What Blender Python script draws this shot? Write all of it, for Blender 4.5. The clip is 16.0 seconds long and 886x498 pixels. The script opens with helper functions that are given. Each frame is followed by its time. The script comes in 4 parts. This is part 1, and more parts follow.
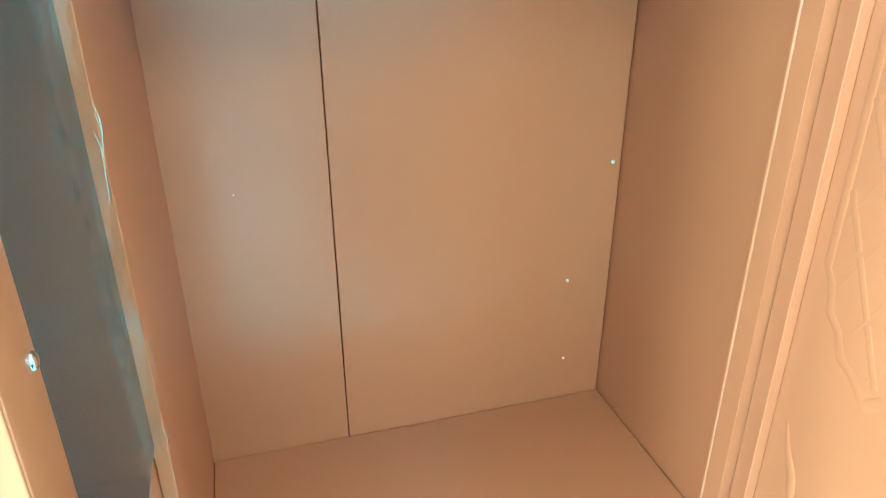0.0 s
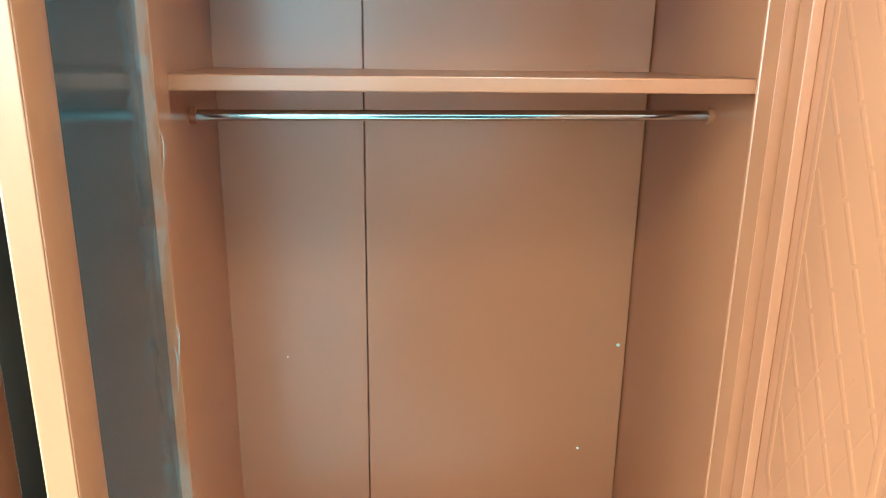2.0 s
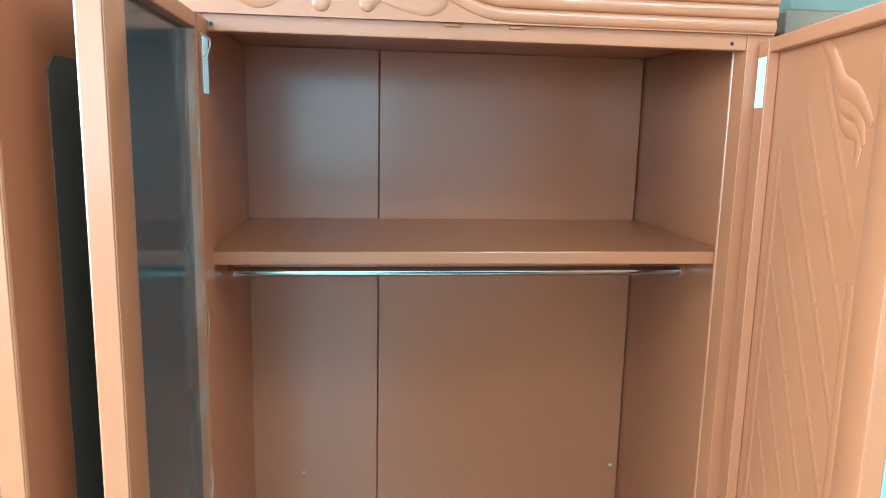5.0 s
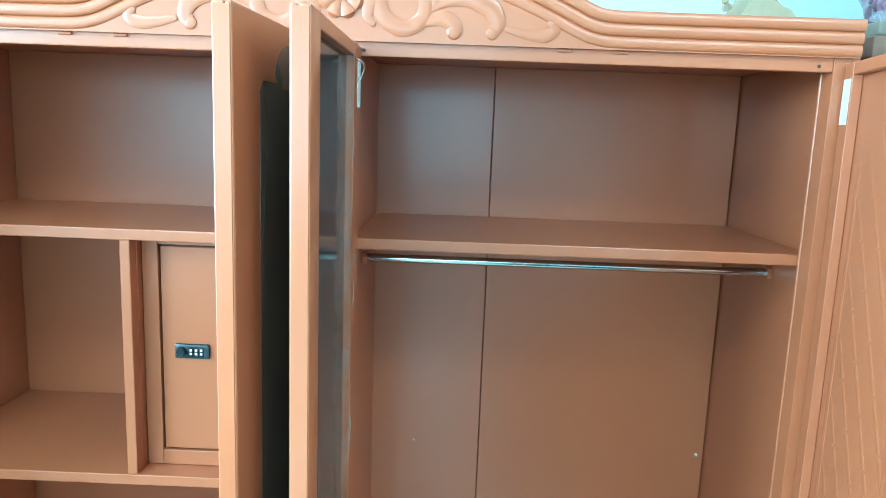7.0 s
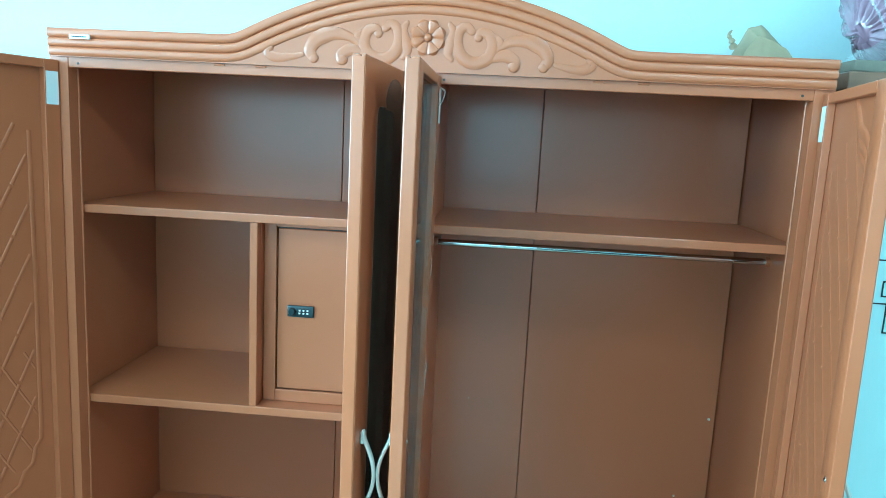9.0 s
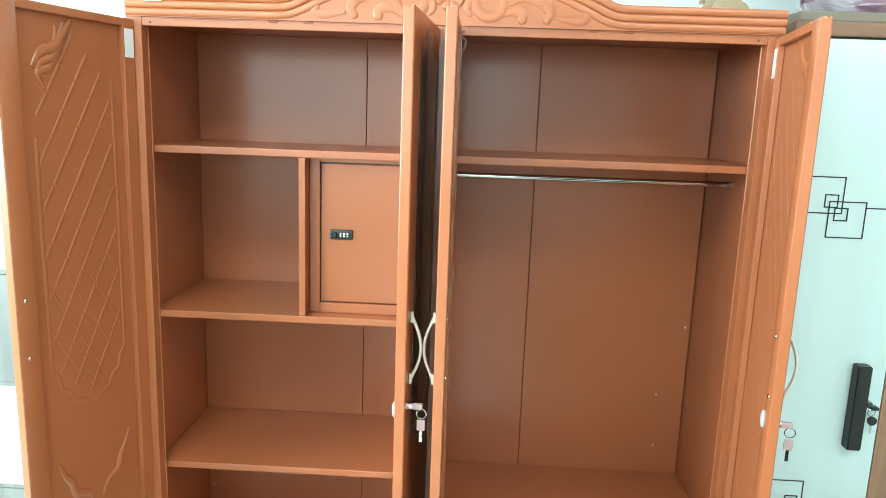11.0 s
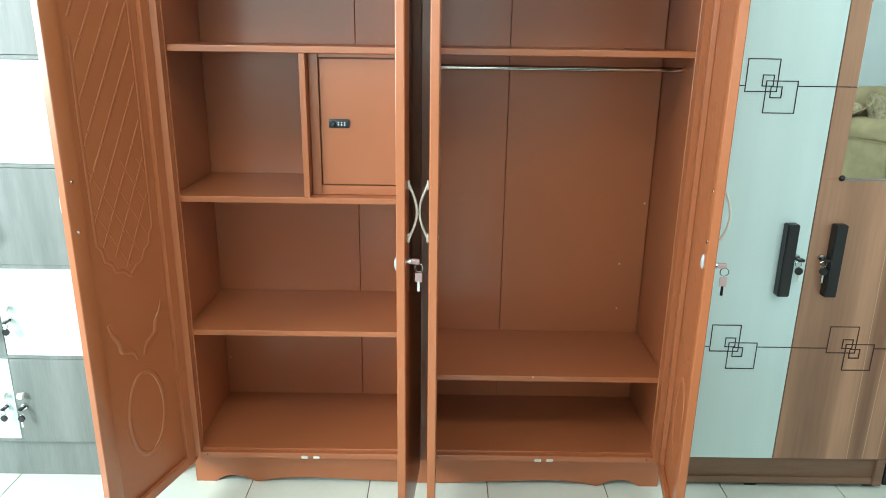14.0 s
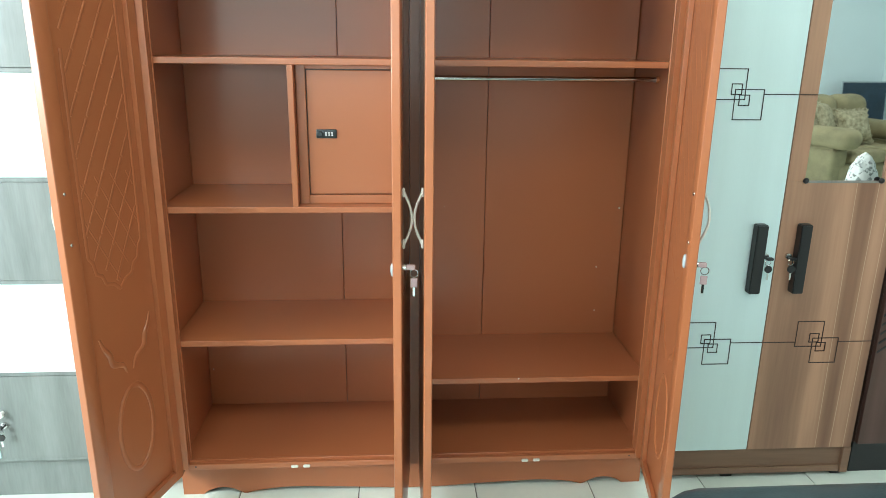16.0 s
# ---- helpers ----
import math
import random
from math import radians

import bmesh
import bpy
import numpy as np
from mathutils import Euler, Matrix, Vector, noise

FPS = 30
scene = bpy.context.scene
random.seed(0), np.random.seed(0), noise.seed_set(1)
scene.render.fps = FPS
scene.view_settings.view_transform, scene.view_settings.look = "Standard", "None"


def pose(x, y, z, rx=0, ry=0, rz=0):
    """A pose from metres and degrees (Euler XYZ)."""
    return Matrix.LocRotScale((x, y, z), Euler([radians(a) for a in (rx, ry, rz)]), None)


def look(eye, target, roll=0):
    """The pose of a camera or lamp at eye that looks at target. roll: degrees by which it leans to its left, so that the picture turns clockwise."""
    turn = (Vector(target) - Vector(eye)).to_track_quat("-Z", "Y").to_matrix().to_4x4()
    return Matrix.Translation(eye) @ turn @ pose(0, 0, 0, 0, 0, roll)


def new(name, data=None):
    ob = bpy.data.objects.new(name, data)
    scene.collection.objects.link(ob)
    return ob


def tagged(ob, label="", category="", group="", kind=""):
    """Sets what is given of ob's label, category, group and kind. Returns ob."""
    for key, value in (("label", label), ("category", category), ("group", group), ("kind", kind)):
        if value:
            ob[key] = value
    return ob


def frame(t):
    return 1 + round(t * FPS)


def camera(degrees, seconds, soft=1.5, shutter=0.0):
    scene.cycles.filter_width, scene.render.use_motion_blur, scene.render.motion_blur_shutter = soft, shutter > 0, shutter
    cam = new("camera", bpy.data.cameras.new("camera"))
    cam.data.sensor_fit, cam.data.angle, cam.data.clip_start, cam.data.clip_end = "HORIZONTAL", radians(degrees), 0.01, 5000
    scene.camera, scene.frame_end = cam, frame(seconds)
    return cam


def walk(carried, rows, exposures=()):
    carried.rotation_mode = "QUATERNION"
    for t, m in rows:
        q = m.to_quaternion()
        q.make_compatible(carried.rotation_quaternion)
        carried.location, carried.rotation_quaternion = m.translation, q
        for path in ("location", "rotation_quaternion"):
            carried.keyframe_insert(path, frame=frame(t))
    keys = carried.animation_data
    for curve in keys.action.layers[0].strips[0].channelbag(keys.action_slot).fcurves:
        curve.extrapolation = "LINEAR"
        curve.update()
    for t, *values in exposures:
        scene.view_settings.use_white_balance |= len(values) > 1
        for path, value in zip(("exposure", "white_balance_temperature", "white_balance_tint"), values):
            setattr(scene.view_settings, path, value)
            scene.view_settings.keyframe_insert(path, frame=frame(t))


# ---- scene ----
cam = camera(64.3, 16.0, soft=0.65)
PATH = [
    (0, (0.14, -0.715, 1.356), (0.647, 1.02, 0.501), -0.2),
    (0.5, (0.169, -0.736, 1.399), (0.631, 1.042, 0.608), -0.6),
    (1, (0.194, -0.781, 1.431), (0.565, 1.052, 0.722), -0.7),
    (1.5, (0.211, -0.845, 1.474), (0.534, 1.034, 0.869), -0.1),
    (2, (0.215, -0.903, 1.523), (0.512, 1.002, 0.992), 0.8),
    (2.5, (0.23, -0.975, 1.565), (0.48, 0.946, 1.068), 0.4),
    (3, (0.228, -1.002, 1.607), (0.482, 0.929, 1.152), 0.7),
    (3.5, (0.211, -0.973, 1.647), (0.516, 0.96, 1.23), 1.2),
    (5.8, (0.255, -1.118, 1.678), (0.346, 0.854, 1.357), 1.8),
    (6, (0.266, -1.142, 1.677), (0.3, 0.83, 1.344), 1.9),
    (6.5, (0.257, -1.152, 1.679), (0.241, 0.82, 1.342), 1.4),
    (7, (0.186, -1.2, 1.682), (0.164, 0.773, 1.355), 2.1),
    (7.5, (0.126, -1.286, 1.691), (0.141, 0.688, 1.369), 0.8),
    (8, (0.101, -1.38, 1.691), (0.079, 0.592, 1.363), 1.0),
    (8.5, (0.112, -1.453, 1.696), (0.051, 0.525, 1.412), 2.9),
    (9, (0.161, -1.539, 1.693), (0.017, 0.43, 1.374), 2.9),
    (9.2, (0.181, -1.571, 1.689), (-0.013, 0.386, 1.325), 2.3),
    (11.3, (0.045, -1.918, 1.595), (0.013, 0.046, 1.22), 1.0),
    (11.5, (0.034, -1.953, 1.622), (0.006, 0.003, 1.206), -0.2),
    (12, (0.037, -2.008, 1.591), (0.033, -0.059, 1.141), 0.5),
    (12.5, (0.074, -2.046, 1.56), (0.044, -0.117, 1.033), 0.6),
    (13, (0.1, -2.094, 1.544), (0.013, -0.183, 0.963), -0.6),
    (13.5, (0.083, -2.129, 1.53), (-0.002, -0.229, 0.912), -0.2),
    (14, (0.041, -2.156, 1.54), (0.044, -0.244, 0.953), 0.8),
    (14.5, (-0.009, -2.186, 1.538), (0.029, -0.277, 0.945), 0.2),
    (15, (-0.046, -2.199, 1.534), (0.015, -0.298, 0.913), -0.0),
    (15.5, (-0.055, -2.213, 1.526), (0.013, -0.317, 0.894), -0.2),
    (16, (-0.065, -2.204, 1.54), (0.066, -0.287, 0.983), 0.7),
]
EXPOSURES = [(0, 0.96, 4030, -39), (1.0, 0.90, 4100, -36), (2.0, 0.62, 4360, -29), (3.5, 0.29, 4330, -27), (6.0, 0.10, 4170, -22), (7.0, 0.08, 4150, -25), (7.5, -0.13, 3990, -33), (8.5, -0.41, 4050, -32), (9.2, -0.52, 3950, -32), (11.3, -0.21, 6150, -1), (12.5, -0.35, 6150, -1), (13.2, -0.52, 6120, -1), (14.5, -0.66, 6100, -1), (16, -0.66, 6100, -1)]
walk(cam, [(t, look(eye, target, roll)) for t, eye, target, roll in PATH], EXPOSURES)

# ---- world and light ----
world = bpy.data.worlds.new("world")
scene.world = world
world.use_nodes = True
wn = world.node_tree
sky = wn.nodes.new("ShaderNodeTexSky")
sky.sky_type, sky.sun_disc = "NISHITA", False
sky.sun_elevation, sky.sun_rotation = radians(40), radians(200)
wn.nodes["Background"].inputs["Strength"].default_value = 0.12
wn.links.new(sky.outputs[0], wn.nodes["Background"].inputs[0])


def area_lamp(name, m, sx, sy, watts, colour):
    d = bpy.data.lights.new(name, "AREA")
    d.shape, d.size, d.size_y, d.energy, d.color = "RECTANGLE", sx, sy, watts, colour
    ob = new(name, d)
    ob.matrix_world = m
    return ob


# daylight of the open shop front behind the camera, and of the window in the side wall
area_lamp("shopfront_daylight", look((-1.2, -6.45, 1.86), (0.0, 0, 1.3)), 3.8, 1.45, 128, (0.86, 0.95, 1.0))
area_lamp("side_window_daylight", look((-3.2, -2.3, 1.92), (0.5, -2.2, 1.25)), 1.9, 1.4, 395, (0.93, 0.97, 1.0))


# flat ceiling panels, added unseen as fill; the third brightens the mirrored room end
FILL_PANELS = ((-0.9, -1.75), (1.3, -1.75), (4.3, -4.4))
for lx, ly in FILL_PANELS:
    area_lamp("added_ceiling_fill", look((lx, ly, 2.895), (lx, ly + 0.001, 0)), 1.1, 0.5, 42, (1.0, 0.98, 0.95))


# ---- materials ----
def material(name, base, rough=0.5, metal=0.0, vary=0.12, scale=3.0, fine=60.0, bump=0.05, stretch=(1, 1, 1), second=None,
             coat=0.0, spec=0.5, per_object=0.0):
    m = bpy.data.materials.new(name)
    m.use_nodes = True
    t = m.node_tree
    b = t.nodes["Principled BSDF"]
    b.inputs["Metallic"].default_value, b.inputs["Specular IOR Level"].default_value = metal, spec
    b.inputs["Coat Weight"].default_value, b.inputs["Coat Roughness"].default_value = coat, 0.12
    co = t.nodes.new("ShaderNodeTexCoord")
    mp = t.nodes.new("ShaderNodeMapping")
    mp.inputs["Scale"].default_value = stretch
    t.links.new(co.outputs["Object"], mp.inputs["Vector"])
    n1, n2 = t.nodes.new("ShaderNodeTexNoise"), t.nodes.new("ShaderNodeTexNoise")
    for n, s in ((n1, scale), (n2, fine)):
        n.inputs["Scale"].default_value, n.inputs["Detail"].default_value = s, 4.0
        t.links.new(mp.outputs[0], n.inputs["Vector"])
    add = t.nodes.new("ShaderNodeMath")
    add.operation = "MULTIPLY_ADD"
    add.inputs[1].default_value = 0.35
    t.links.new(n2.outputs[0], add.inputs[0])
    t.links.new(n1.outputs[0], add.inputs[2])
    ramp = t.nodes.new("ShaderNodeValToRGB")
    lo, hi = ramp.color_ramp.elements
    lo.position, hi.position = 0.42, 0.95
    dark = second or [c * (1 - vary) for c in base]
    light = base if second else [min(1, c * (1 + vary)) for c in base]
    lo.color, hi.color = (*dark, 1), (*light, 1)
    t.links.new(add.outputs[0], ramp.inputs[0])
    colour = ramp.outputs[0]
    if per_object:
        info, hsv = t.nodes.new("ShaderNodeObjectInfo"), t.nodes.new("ShaderNodeHueSaturation")
        rng = t.nodes.new("ShaderNodeMapRange")
        rng.inputs[3].default_value, rng.inputs[4].default_value = 1 - per_object, 1 + per_object
        t.links.new(info.outputs["Random"], rng.inputs[0])
        t.links.new(rng.outputs[0], hsv.inputs["Value"])
        t.links.new(colour, hsv.inputs["Color"])
        colour = hsv.outputs[0]
    t.links.new(colour, b.inputs["Base Color"])
    rr = t.nodes.new("ShaderNodeMapRange")
    rr.inputs[3].default_value, rr.inputs[4].default_value = max(0.02, rough - 0.06), rough + 0.06
    t.links.new(n1.outputs[0], rr.inputs[0])
    t.links.new(rr.outputs[0], b.inputs["Roughness"])
    if bump:
        bp = t.nodes.new("ShaderNodeBump")
        bp.inputs["Strength"].default_value, bp.inputs["Distance"].default_value = bump, 0.002
        t.links.new(n2.outputs[0], bp.inputs["Height"])
        t.links.new(bp.outputs[0], b.inputs["Normal"])
    return m


def plain(name, base, rough, metal=0.0, transmission=0.0, alpha=1.0):
    m = bpy.data.materials.new(name)
    m.use_nodes = True
    b = m.node_tree.nodes["Principled BSDF"]
    b.inputs["Base Color"].default_value = (*base, 1)
    b.inputs["Roughness"].default_value, b.inputs["Metallic"].default_value = rough, metal
    b.inputs["Transmission Weight"].default_value, b.inputs["Alpha"].default_value = transmission, alpha
    return m


COPPER = material("copper_brown_enamel", (0.376, 0.123, 0.047), 0.33, vary=0.05, scale=2.2, fine=420, bump=0.03, spec=0.55, coat=0.15)
WALLPAINT = material("pale_wall_paint", (0.71, 0.79, 0.80), 0.7, vary=0.04, scale=1.2, fine=90, bump=0.08)
CEILPAINT = material("ceiling_paint", (0.8, 0.8, 0.78), 0.8, vary=0.03, scale=1.0, fine=80)
TILE = material("cream_glazed_tile", (0.70, 0.76, 0.68), 0.16, vary=0.05, scale=2.5, fine=40, bump=0.02, per_object=0.03)
GROUT = material("dark_grout", (0.10, 0.095, 0.085), 0.85, vary=0.2, scale=8, fine=80)
GREYWOOD = material("grey_wood_laminate", (0.235, 0.252, 0.24), 0.45, scale=3, fine=26, stretch=(6, 6, 0.6), second=(0.145, 0.158, 0.15), bump=0.05)
WHITELAM = material("white_laminate", (0.61, 0.74, 0.725), 0.38, vary=0.03, scale=2, fine=60, stretch=(8, 8, 0.4), bump=0.04)
def wood_bands(name, light, dark, streak, rough=0.42):
    """Wood-grain laminate: upright bands of different tone, fine grain and thin pale streaks."""
    m = material(name, light, rough, scale=1.6, fine=16, stretch=(5, 5, 0.3), second=dark, bump=0.04)
    t = m.node_tree
    b = t.nodes["Principled BSDF"]
    old = b.inputs["Base Color"].links[0].from_socket
    co, mp, sep = t.nodes.new("ShaderNodeTexCoord"), t.nodes.new("ShaderNodeMapping"), t.nodes.new("ShaderNodeTexNoise")
    mp.inputs["Scale"].default_value = (9.5, 9.5, 0.13)
    t.links.new(co.outputs["Object"], mp.inputs["Vector"])
    t.links.new(mp.outputs[0], sep.inputs["Vector"])
    sep.inputs["Scale"].default_value, sep.inputs["Detail"].default_value = 1.0, 0.0
    r1 = t.nodes.new("ShaderNodeValToRGB")
    r1.color_ramp.elements[0].position, r1.color_ramp.elements[1].position = 0.42, 0.57
    r1.color_ramp.elements[0].color, r1.color_ramp.elements[1].color = (0.52, 0.47, 0.45, 1), (1, 1, 1, 1)
    t.links.new(sep.outputs[0], r1.inputs[0])
    mul = t.nodes.new("ShaderNodeMixRGB")
    mul.blend_type, mul.inputs[0].default_value = "MULTIPLY", 1.0
    t.links.new(old, mul.inputs[1])
    t.links.new(r1.outputs[0], mul.inputs[2])
    r2 = t.nodes.new("ShaderNodeValToRGB")
    e = r2.color_ramp.elements
    e[0].position, e[1].position = 0.492, 0.508
    e[0].color = e[1].color = (0, 0, 0, 1)
    mid = e.new(0.5)
    mid.color = (0.75, 0.75, 0.75, 1)
    t.links.new(sep.outputs[0], r2.inputs[0])
    mix = t.nodes.new("ShaderNodeMixRGB")
    mix.inputs[2].default_value = (*streak, 1)
    t.links.new(r2.outputs[0], mix.inputs[0])
    t.links.new(mul.outputs[0], mix.inputs[1])
    t.links.new(mix.outputs[0], b.inputs["Base Color"])
    return m


BROWNWOOD = wood_bands("brown_wood_laminate", (0.47, 0.262, 0.160), (0.26, 0.138, 0.086), (0.56, 0.37, 0.25))
# darker brown of the plinth; also stands for shade on the two-tone cornice
PLINTHWOOD = material("plinth_and_shaded_cornice_laminate", (0.24, 0.135, 0.082), 0.45, scale=2.0, fine=18, stretch=(0.4, 6, 6), second=(0.14, 0.075, 0.046), bump=0.04)
DARKWOOD = wood_bands("dark_wood_laminate", (0.15, 0.080, 0.062), (0.085, 0.042, 0.034), (0.20, 0.12, 0.09))
INK = material("dark_brown_ink", (0.030, 0.012, 0.008), 0.45, vary=0.15, fine=120)
BLACK = material("black_plastic", (0.012, 0.012, 0.013), 0.35, vary=0.2, fine=200)
# teal tint puts the leather's bluish sheen into its base colour
LEATHER = material("sheen_tinted_black_leather", (0.020, 0.034, 0.038), 0.45, vary=0.25, scale=6, fine=160, bump=0.25)
MIRROR = plain("mirror_silver", (0.86, 0.89, 0.88), 0.015, 1.0)
CHROME = plain("chrome", (0.60, 0.60, 0.59), 0.17, 1.0)
# chrome darkened to put the rod's shading into its colour
RODSTEEL = plain("shade_darkened_chrome", (0.50, 0.49, 0.47), 0.14, 1.0)
# mirror coloured dark brown for the dim reflections between the facing doors
DARKMIRROR = plain("gap_darkened_mirror", (0.25, 0.195, 0.15), 0.06, 0.5)
CREAMPLASTIC = material("cream_plastic", (0.66, 0.64, 0.56), 0.4, vary=0.05, fine=90)
WHITEPLASTIC = material("white_plastic", (0.8, 0.82, 0.8), 0.4, vary=0.03, fine=90)
GREYPLASTIC = material("grey_plastic", (0.40, 0.45, 0.47), 0.35, vary=0.05, fine=90)
SHRED = plain("white_film_shred", (0.74, 0.70, 0.63), 0.25, 0.0, 0.0, 0.40)
MIRRORBACK = material("mirror_back_paint", (0.037, 0.049, 0.051), 0.13, vary=0.08, scale=3, fine=70, bump=0)
FILM = bpy.data.materials.new("clear_film")
FILM.use_nodes = True
ft = FILM.node_tree
mixer, clear, shine = ft.nodes.new("ShaderNodeMixShader"), ft.nodes.new("ShaderNodeBsdfTransparent"), ft.nodes.new("ShaderNodeBsdfGlossy")
mixer.inputs[0].default_value, shine.inputs["Roughness"].default_value = 0.055, 0.2
ft.links.new(clear.outputs[0], mixer.inputs[1])
ft.links.new(shine.outputs[0], mixer.inputs[2])
ft.links.new(mixer.outputs[0], ft.nodes["Material Output"].inputs["Surface"])
WRAP = plain("clear_wrap", (0.70, 0.72, 0.73), 0.16, 0.0, 0.0, 0.22)
SILVERINK = material("safe_lock_black", (0.02, 0.03, 0.032), 0.3, vary=0.2, fine=120)
FABRIC = material("beige_velvet", (0.30, 0.25, 0.14), 0.85, vary=0.22, scale=7, fine=120, bump=0.3)
PATTERN = material("patterned_cushion_fabric", (0.55, 0.49, 0.33), 0.85, scale=26, fine=90, second=(0.19, 0.145, 0.075), bump=0.3)
PAPER = material("grey_wrapping_paper", (0.33, 0.265, 0.165), 0.85, vary=0.15, scale=9, fine=70, bump=0.2)
PINKBAG = material("lilac_plastic_bag", (0.34, 0.23, 0.29), 0.24, scale=9, fine=40, second=(0.21, 0.12, 0.165), bump=0.4, coat=0.6)
DUSTY = material("dusty_board", (0.19, 0.165, 0.125), 0.8, vary=0.15, scale=5, fine=90)
REDPLASTIC = plain("pink_clear_plastic", (0.52, 0.37, 0.37), 0.2)


# ---- mesh helpers ----
def link(name, bm, mat, parent=None, label="", smooth=False):
    me = bpy.data.meshes.new(name)
    bmesh.ops.recalc_face_normals(bm, faces=bm.faces)
    bm.to_mesh(me)
    bm.free()
    if smooth:
        for p in me.polygons:
            p.use_smooth = True
        me.set_sharp_from_angle(angle=radians(38))
    me.materials.append(mat)
    ob = new(name, me)
    ob.parent = parent
    if label:
        ob["label"] = label
    return ob


part = link


def thing(name, label, category, group="", m=None):
    ob = new(name)
    if m:
        ob.matrix_world = m
    return tagged(ob, label, category, group)


def box(x0, x1, y0, y1, z0, z1, bevel=0.0015, bm=None, seg=2):
    b = bmesh.new()
    bmesh.ops.create_cube(b, size=1, matrix=Matrix.LocRotScale(((x0 + x1) / 2, (y0 + y1) / 2, (z0 + z1) / 2), None, (abs(x1 - x0), abs(y1 - y0), abs(z1 - z0))))
    if bevel:
        bmesh.ops.bevel(b, geom=b.edges[:], offset=bevel, segments=seg, profile=0.5, affect="EDGES")
    if bm is None:
        return b
    return join(bm, b)


def join(bm, b):
    me = bpy.data.meshes.new("tmp")
    b.to_mesh(me)
    b.free()
    bm.from_mesh(me)
    bpy.data.meshes.remove(me)
    return bm


def prism(outline, y0, y1, bm=None):
    """A slab whose outline (x, z) runs round, from y0 to y1."""
    bm = bm or bmesh.new()
    a = [bm.verts.new((x, y0, z)) for x, z in outline]
    b = [bm.verts.new((x, y1, z)) for x, z in outline]
    bm.faces.new(a)
    bm.faces.new(b[::-1])
    for i in range(len(a)):
        j = (i + 1) % len(a)
        bm.faces.new((a[i], b[i], b[j], a[j]))
    return bm


def tube(pts, radii, sides=8, bm=None, squash=(1, 1, 1), closed=False):
    """A tapered round bar through the points."""
    bm = bm or bmesh.new()
    pts = [Vector(p) for p in pts]
    n = len(pts)
    if not isinstance(radii, (list, tuple)):
        radii = [radii] * n
    rings, up = [], None
    for i, p in enumerate(pts):
        a = pts[(i - 1) % n] if closed else pts[max(i - 1, 0)]
        b = pts[(i + 1) % n] if closed else pts[min(i + 1, n - 1)]
        d = (b - a).normalized()
        if up is None:
            up = d.orthogonal().normalized()
        up = (up - d * up.dot(d)).normalized()
        side = d.cross(up)
        ring = []
        for k in range(sides):
            w = 2 * math.pi * k / sides
            o = (up * math.cos(w) + side * math.sin(w)) * radii[i]
            ring.append(bm.verts.new(p + Vector((o.x * squash[0], o.y * squash[1], o.z * squash[2]))))
        rings.append(ring)
    for i in range(n if closed else n - 1):
        r, q = rings[i], rings[(i + 1) % n]
        for k in range(sides):
            bm.faces.new((r[k], r[(k + 1) % sides], q[(k + 1) % sides], q[k]))
    if not closed:
        bm.faces.new(rings[0][::-1])
        bm.faces.new(rings[-1])
    return bm


def spline(ctrl, steps=6):
    """Points along a smooth curve through the control points."""
    c = [Vector(p) for p in ctrl]
    out = []
    for i in range(len(c) - 1):
        p0, p1, p2, p3 = c[max(i - 1, 0)], c[i], c[i + 1], c[min(i + 2, len(c) - 1)]
        for s in range(steps):
            t = s / steps
            out.append(0.5 * (2 * p1 + (p2 - p0) * t + (2 * p0 - 5 * p1 + 4 * p2 - p3) * t * t + (3 * p1 - p0 - 3 * p2 + p3) * t ** 3))
    return out + [c[-1]]


def ball(x, y, z, r, squash=(1, 1, 1), bm=None, u=14, v=9):
    b = bmesh.new()
    bmesh.ops.create_uvsphere(b, u_segments=u, v_segments=v, radius=1, matrix=Matrix.LocRotScale((x, y, z), None, (r * squash[0], r * squash[1], r * squash[2])))
    return b if bm is None else join(bm, b)


def disc(x, y0, y1, z, r, bm=None, sides=18):
    """A round plate, its axis along y."""
    return tube([(x, y0, z), (x, y1, z)], r, sides, bm)


# ---- the room ----
X0, X1, Y0, Y1, ZC = -3.3, 6.1, -6.6, 0.52, 2.95
FLOOR = tagged(link("floor", box(X0 - 0.2, X1 + 0.2, Y0 - 0.2, Y1 + 0.2, -0.12, -0.004, 0), GROUT), "cream glazed tile floor with dark grout joints", "floor", kind="structure")
tagged(link("wall_north", box(X0 - 0.2, X1 + 0.2, Y1, Y1 + 0.15, 0, ZC, 0), WALLPAINT), "pale painted wall behind the wardrobes", "wall", kind="structure")
tagged(link("wall_east", box(X1, X1 + 0.15, Y0, Y1, 0, ZC, 0), WALLPAINT), "pale painted side wall", "wall", kind="structure")
bm = box(X0 - 0.15, X0, Y0, -3.4, 0, ZC, 0)
box(X0 - 0.15, X0, -1.0, Y1, 0, ZC, 0, bm)
box(X0 - 0.15, X0, -3.4, -1.0, 0, 1.2, 0, bm)
box(X0 - 0.15, X0, -3.4, -1.0, 2.7, ZC, 0, bm)
tagged(link("wall_west", bm, WALLPAINT), "pale painted side wall with a window opening", "wall", kind="structure")
bm = box(X0 - 0.2, -3.15, Y0 - 0.15, Y0, 0, ZC, 0)
box(1.4, X1 + 0.2, Y0 - 0.15, Y0, 0, ZC, 0, bm)
box(-3.15, 1.4, Y0 - 0.15, Y0, 2.65, ZC, 0, bm)
tagged(link("wall_south", bm, WALLPAINT), "pale painted wall with the open shop front", "wall", kind="structure")
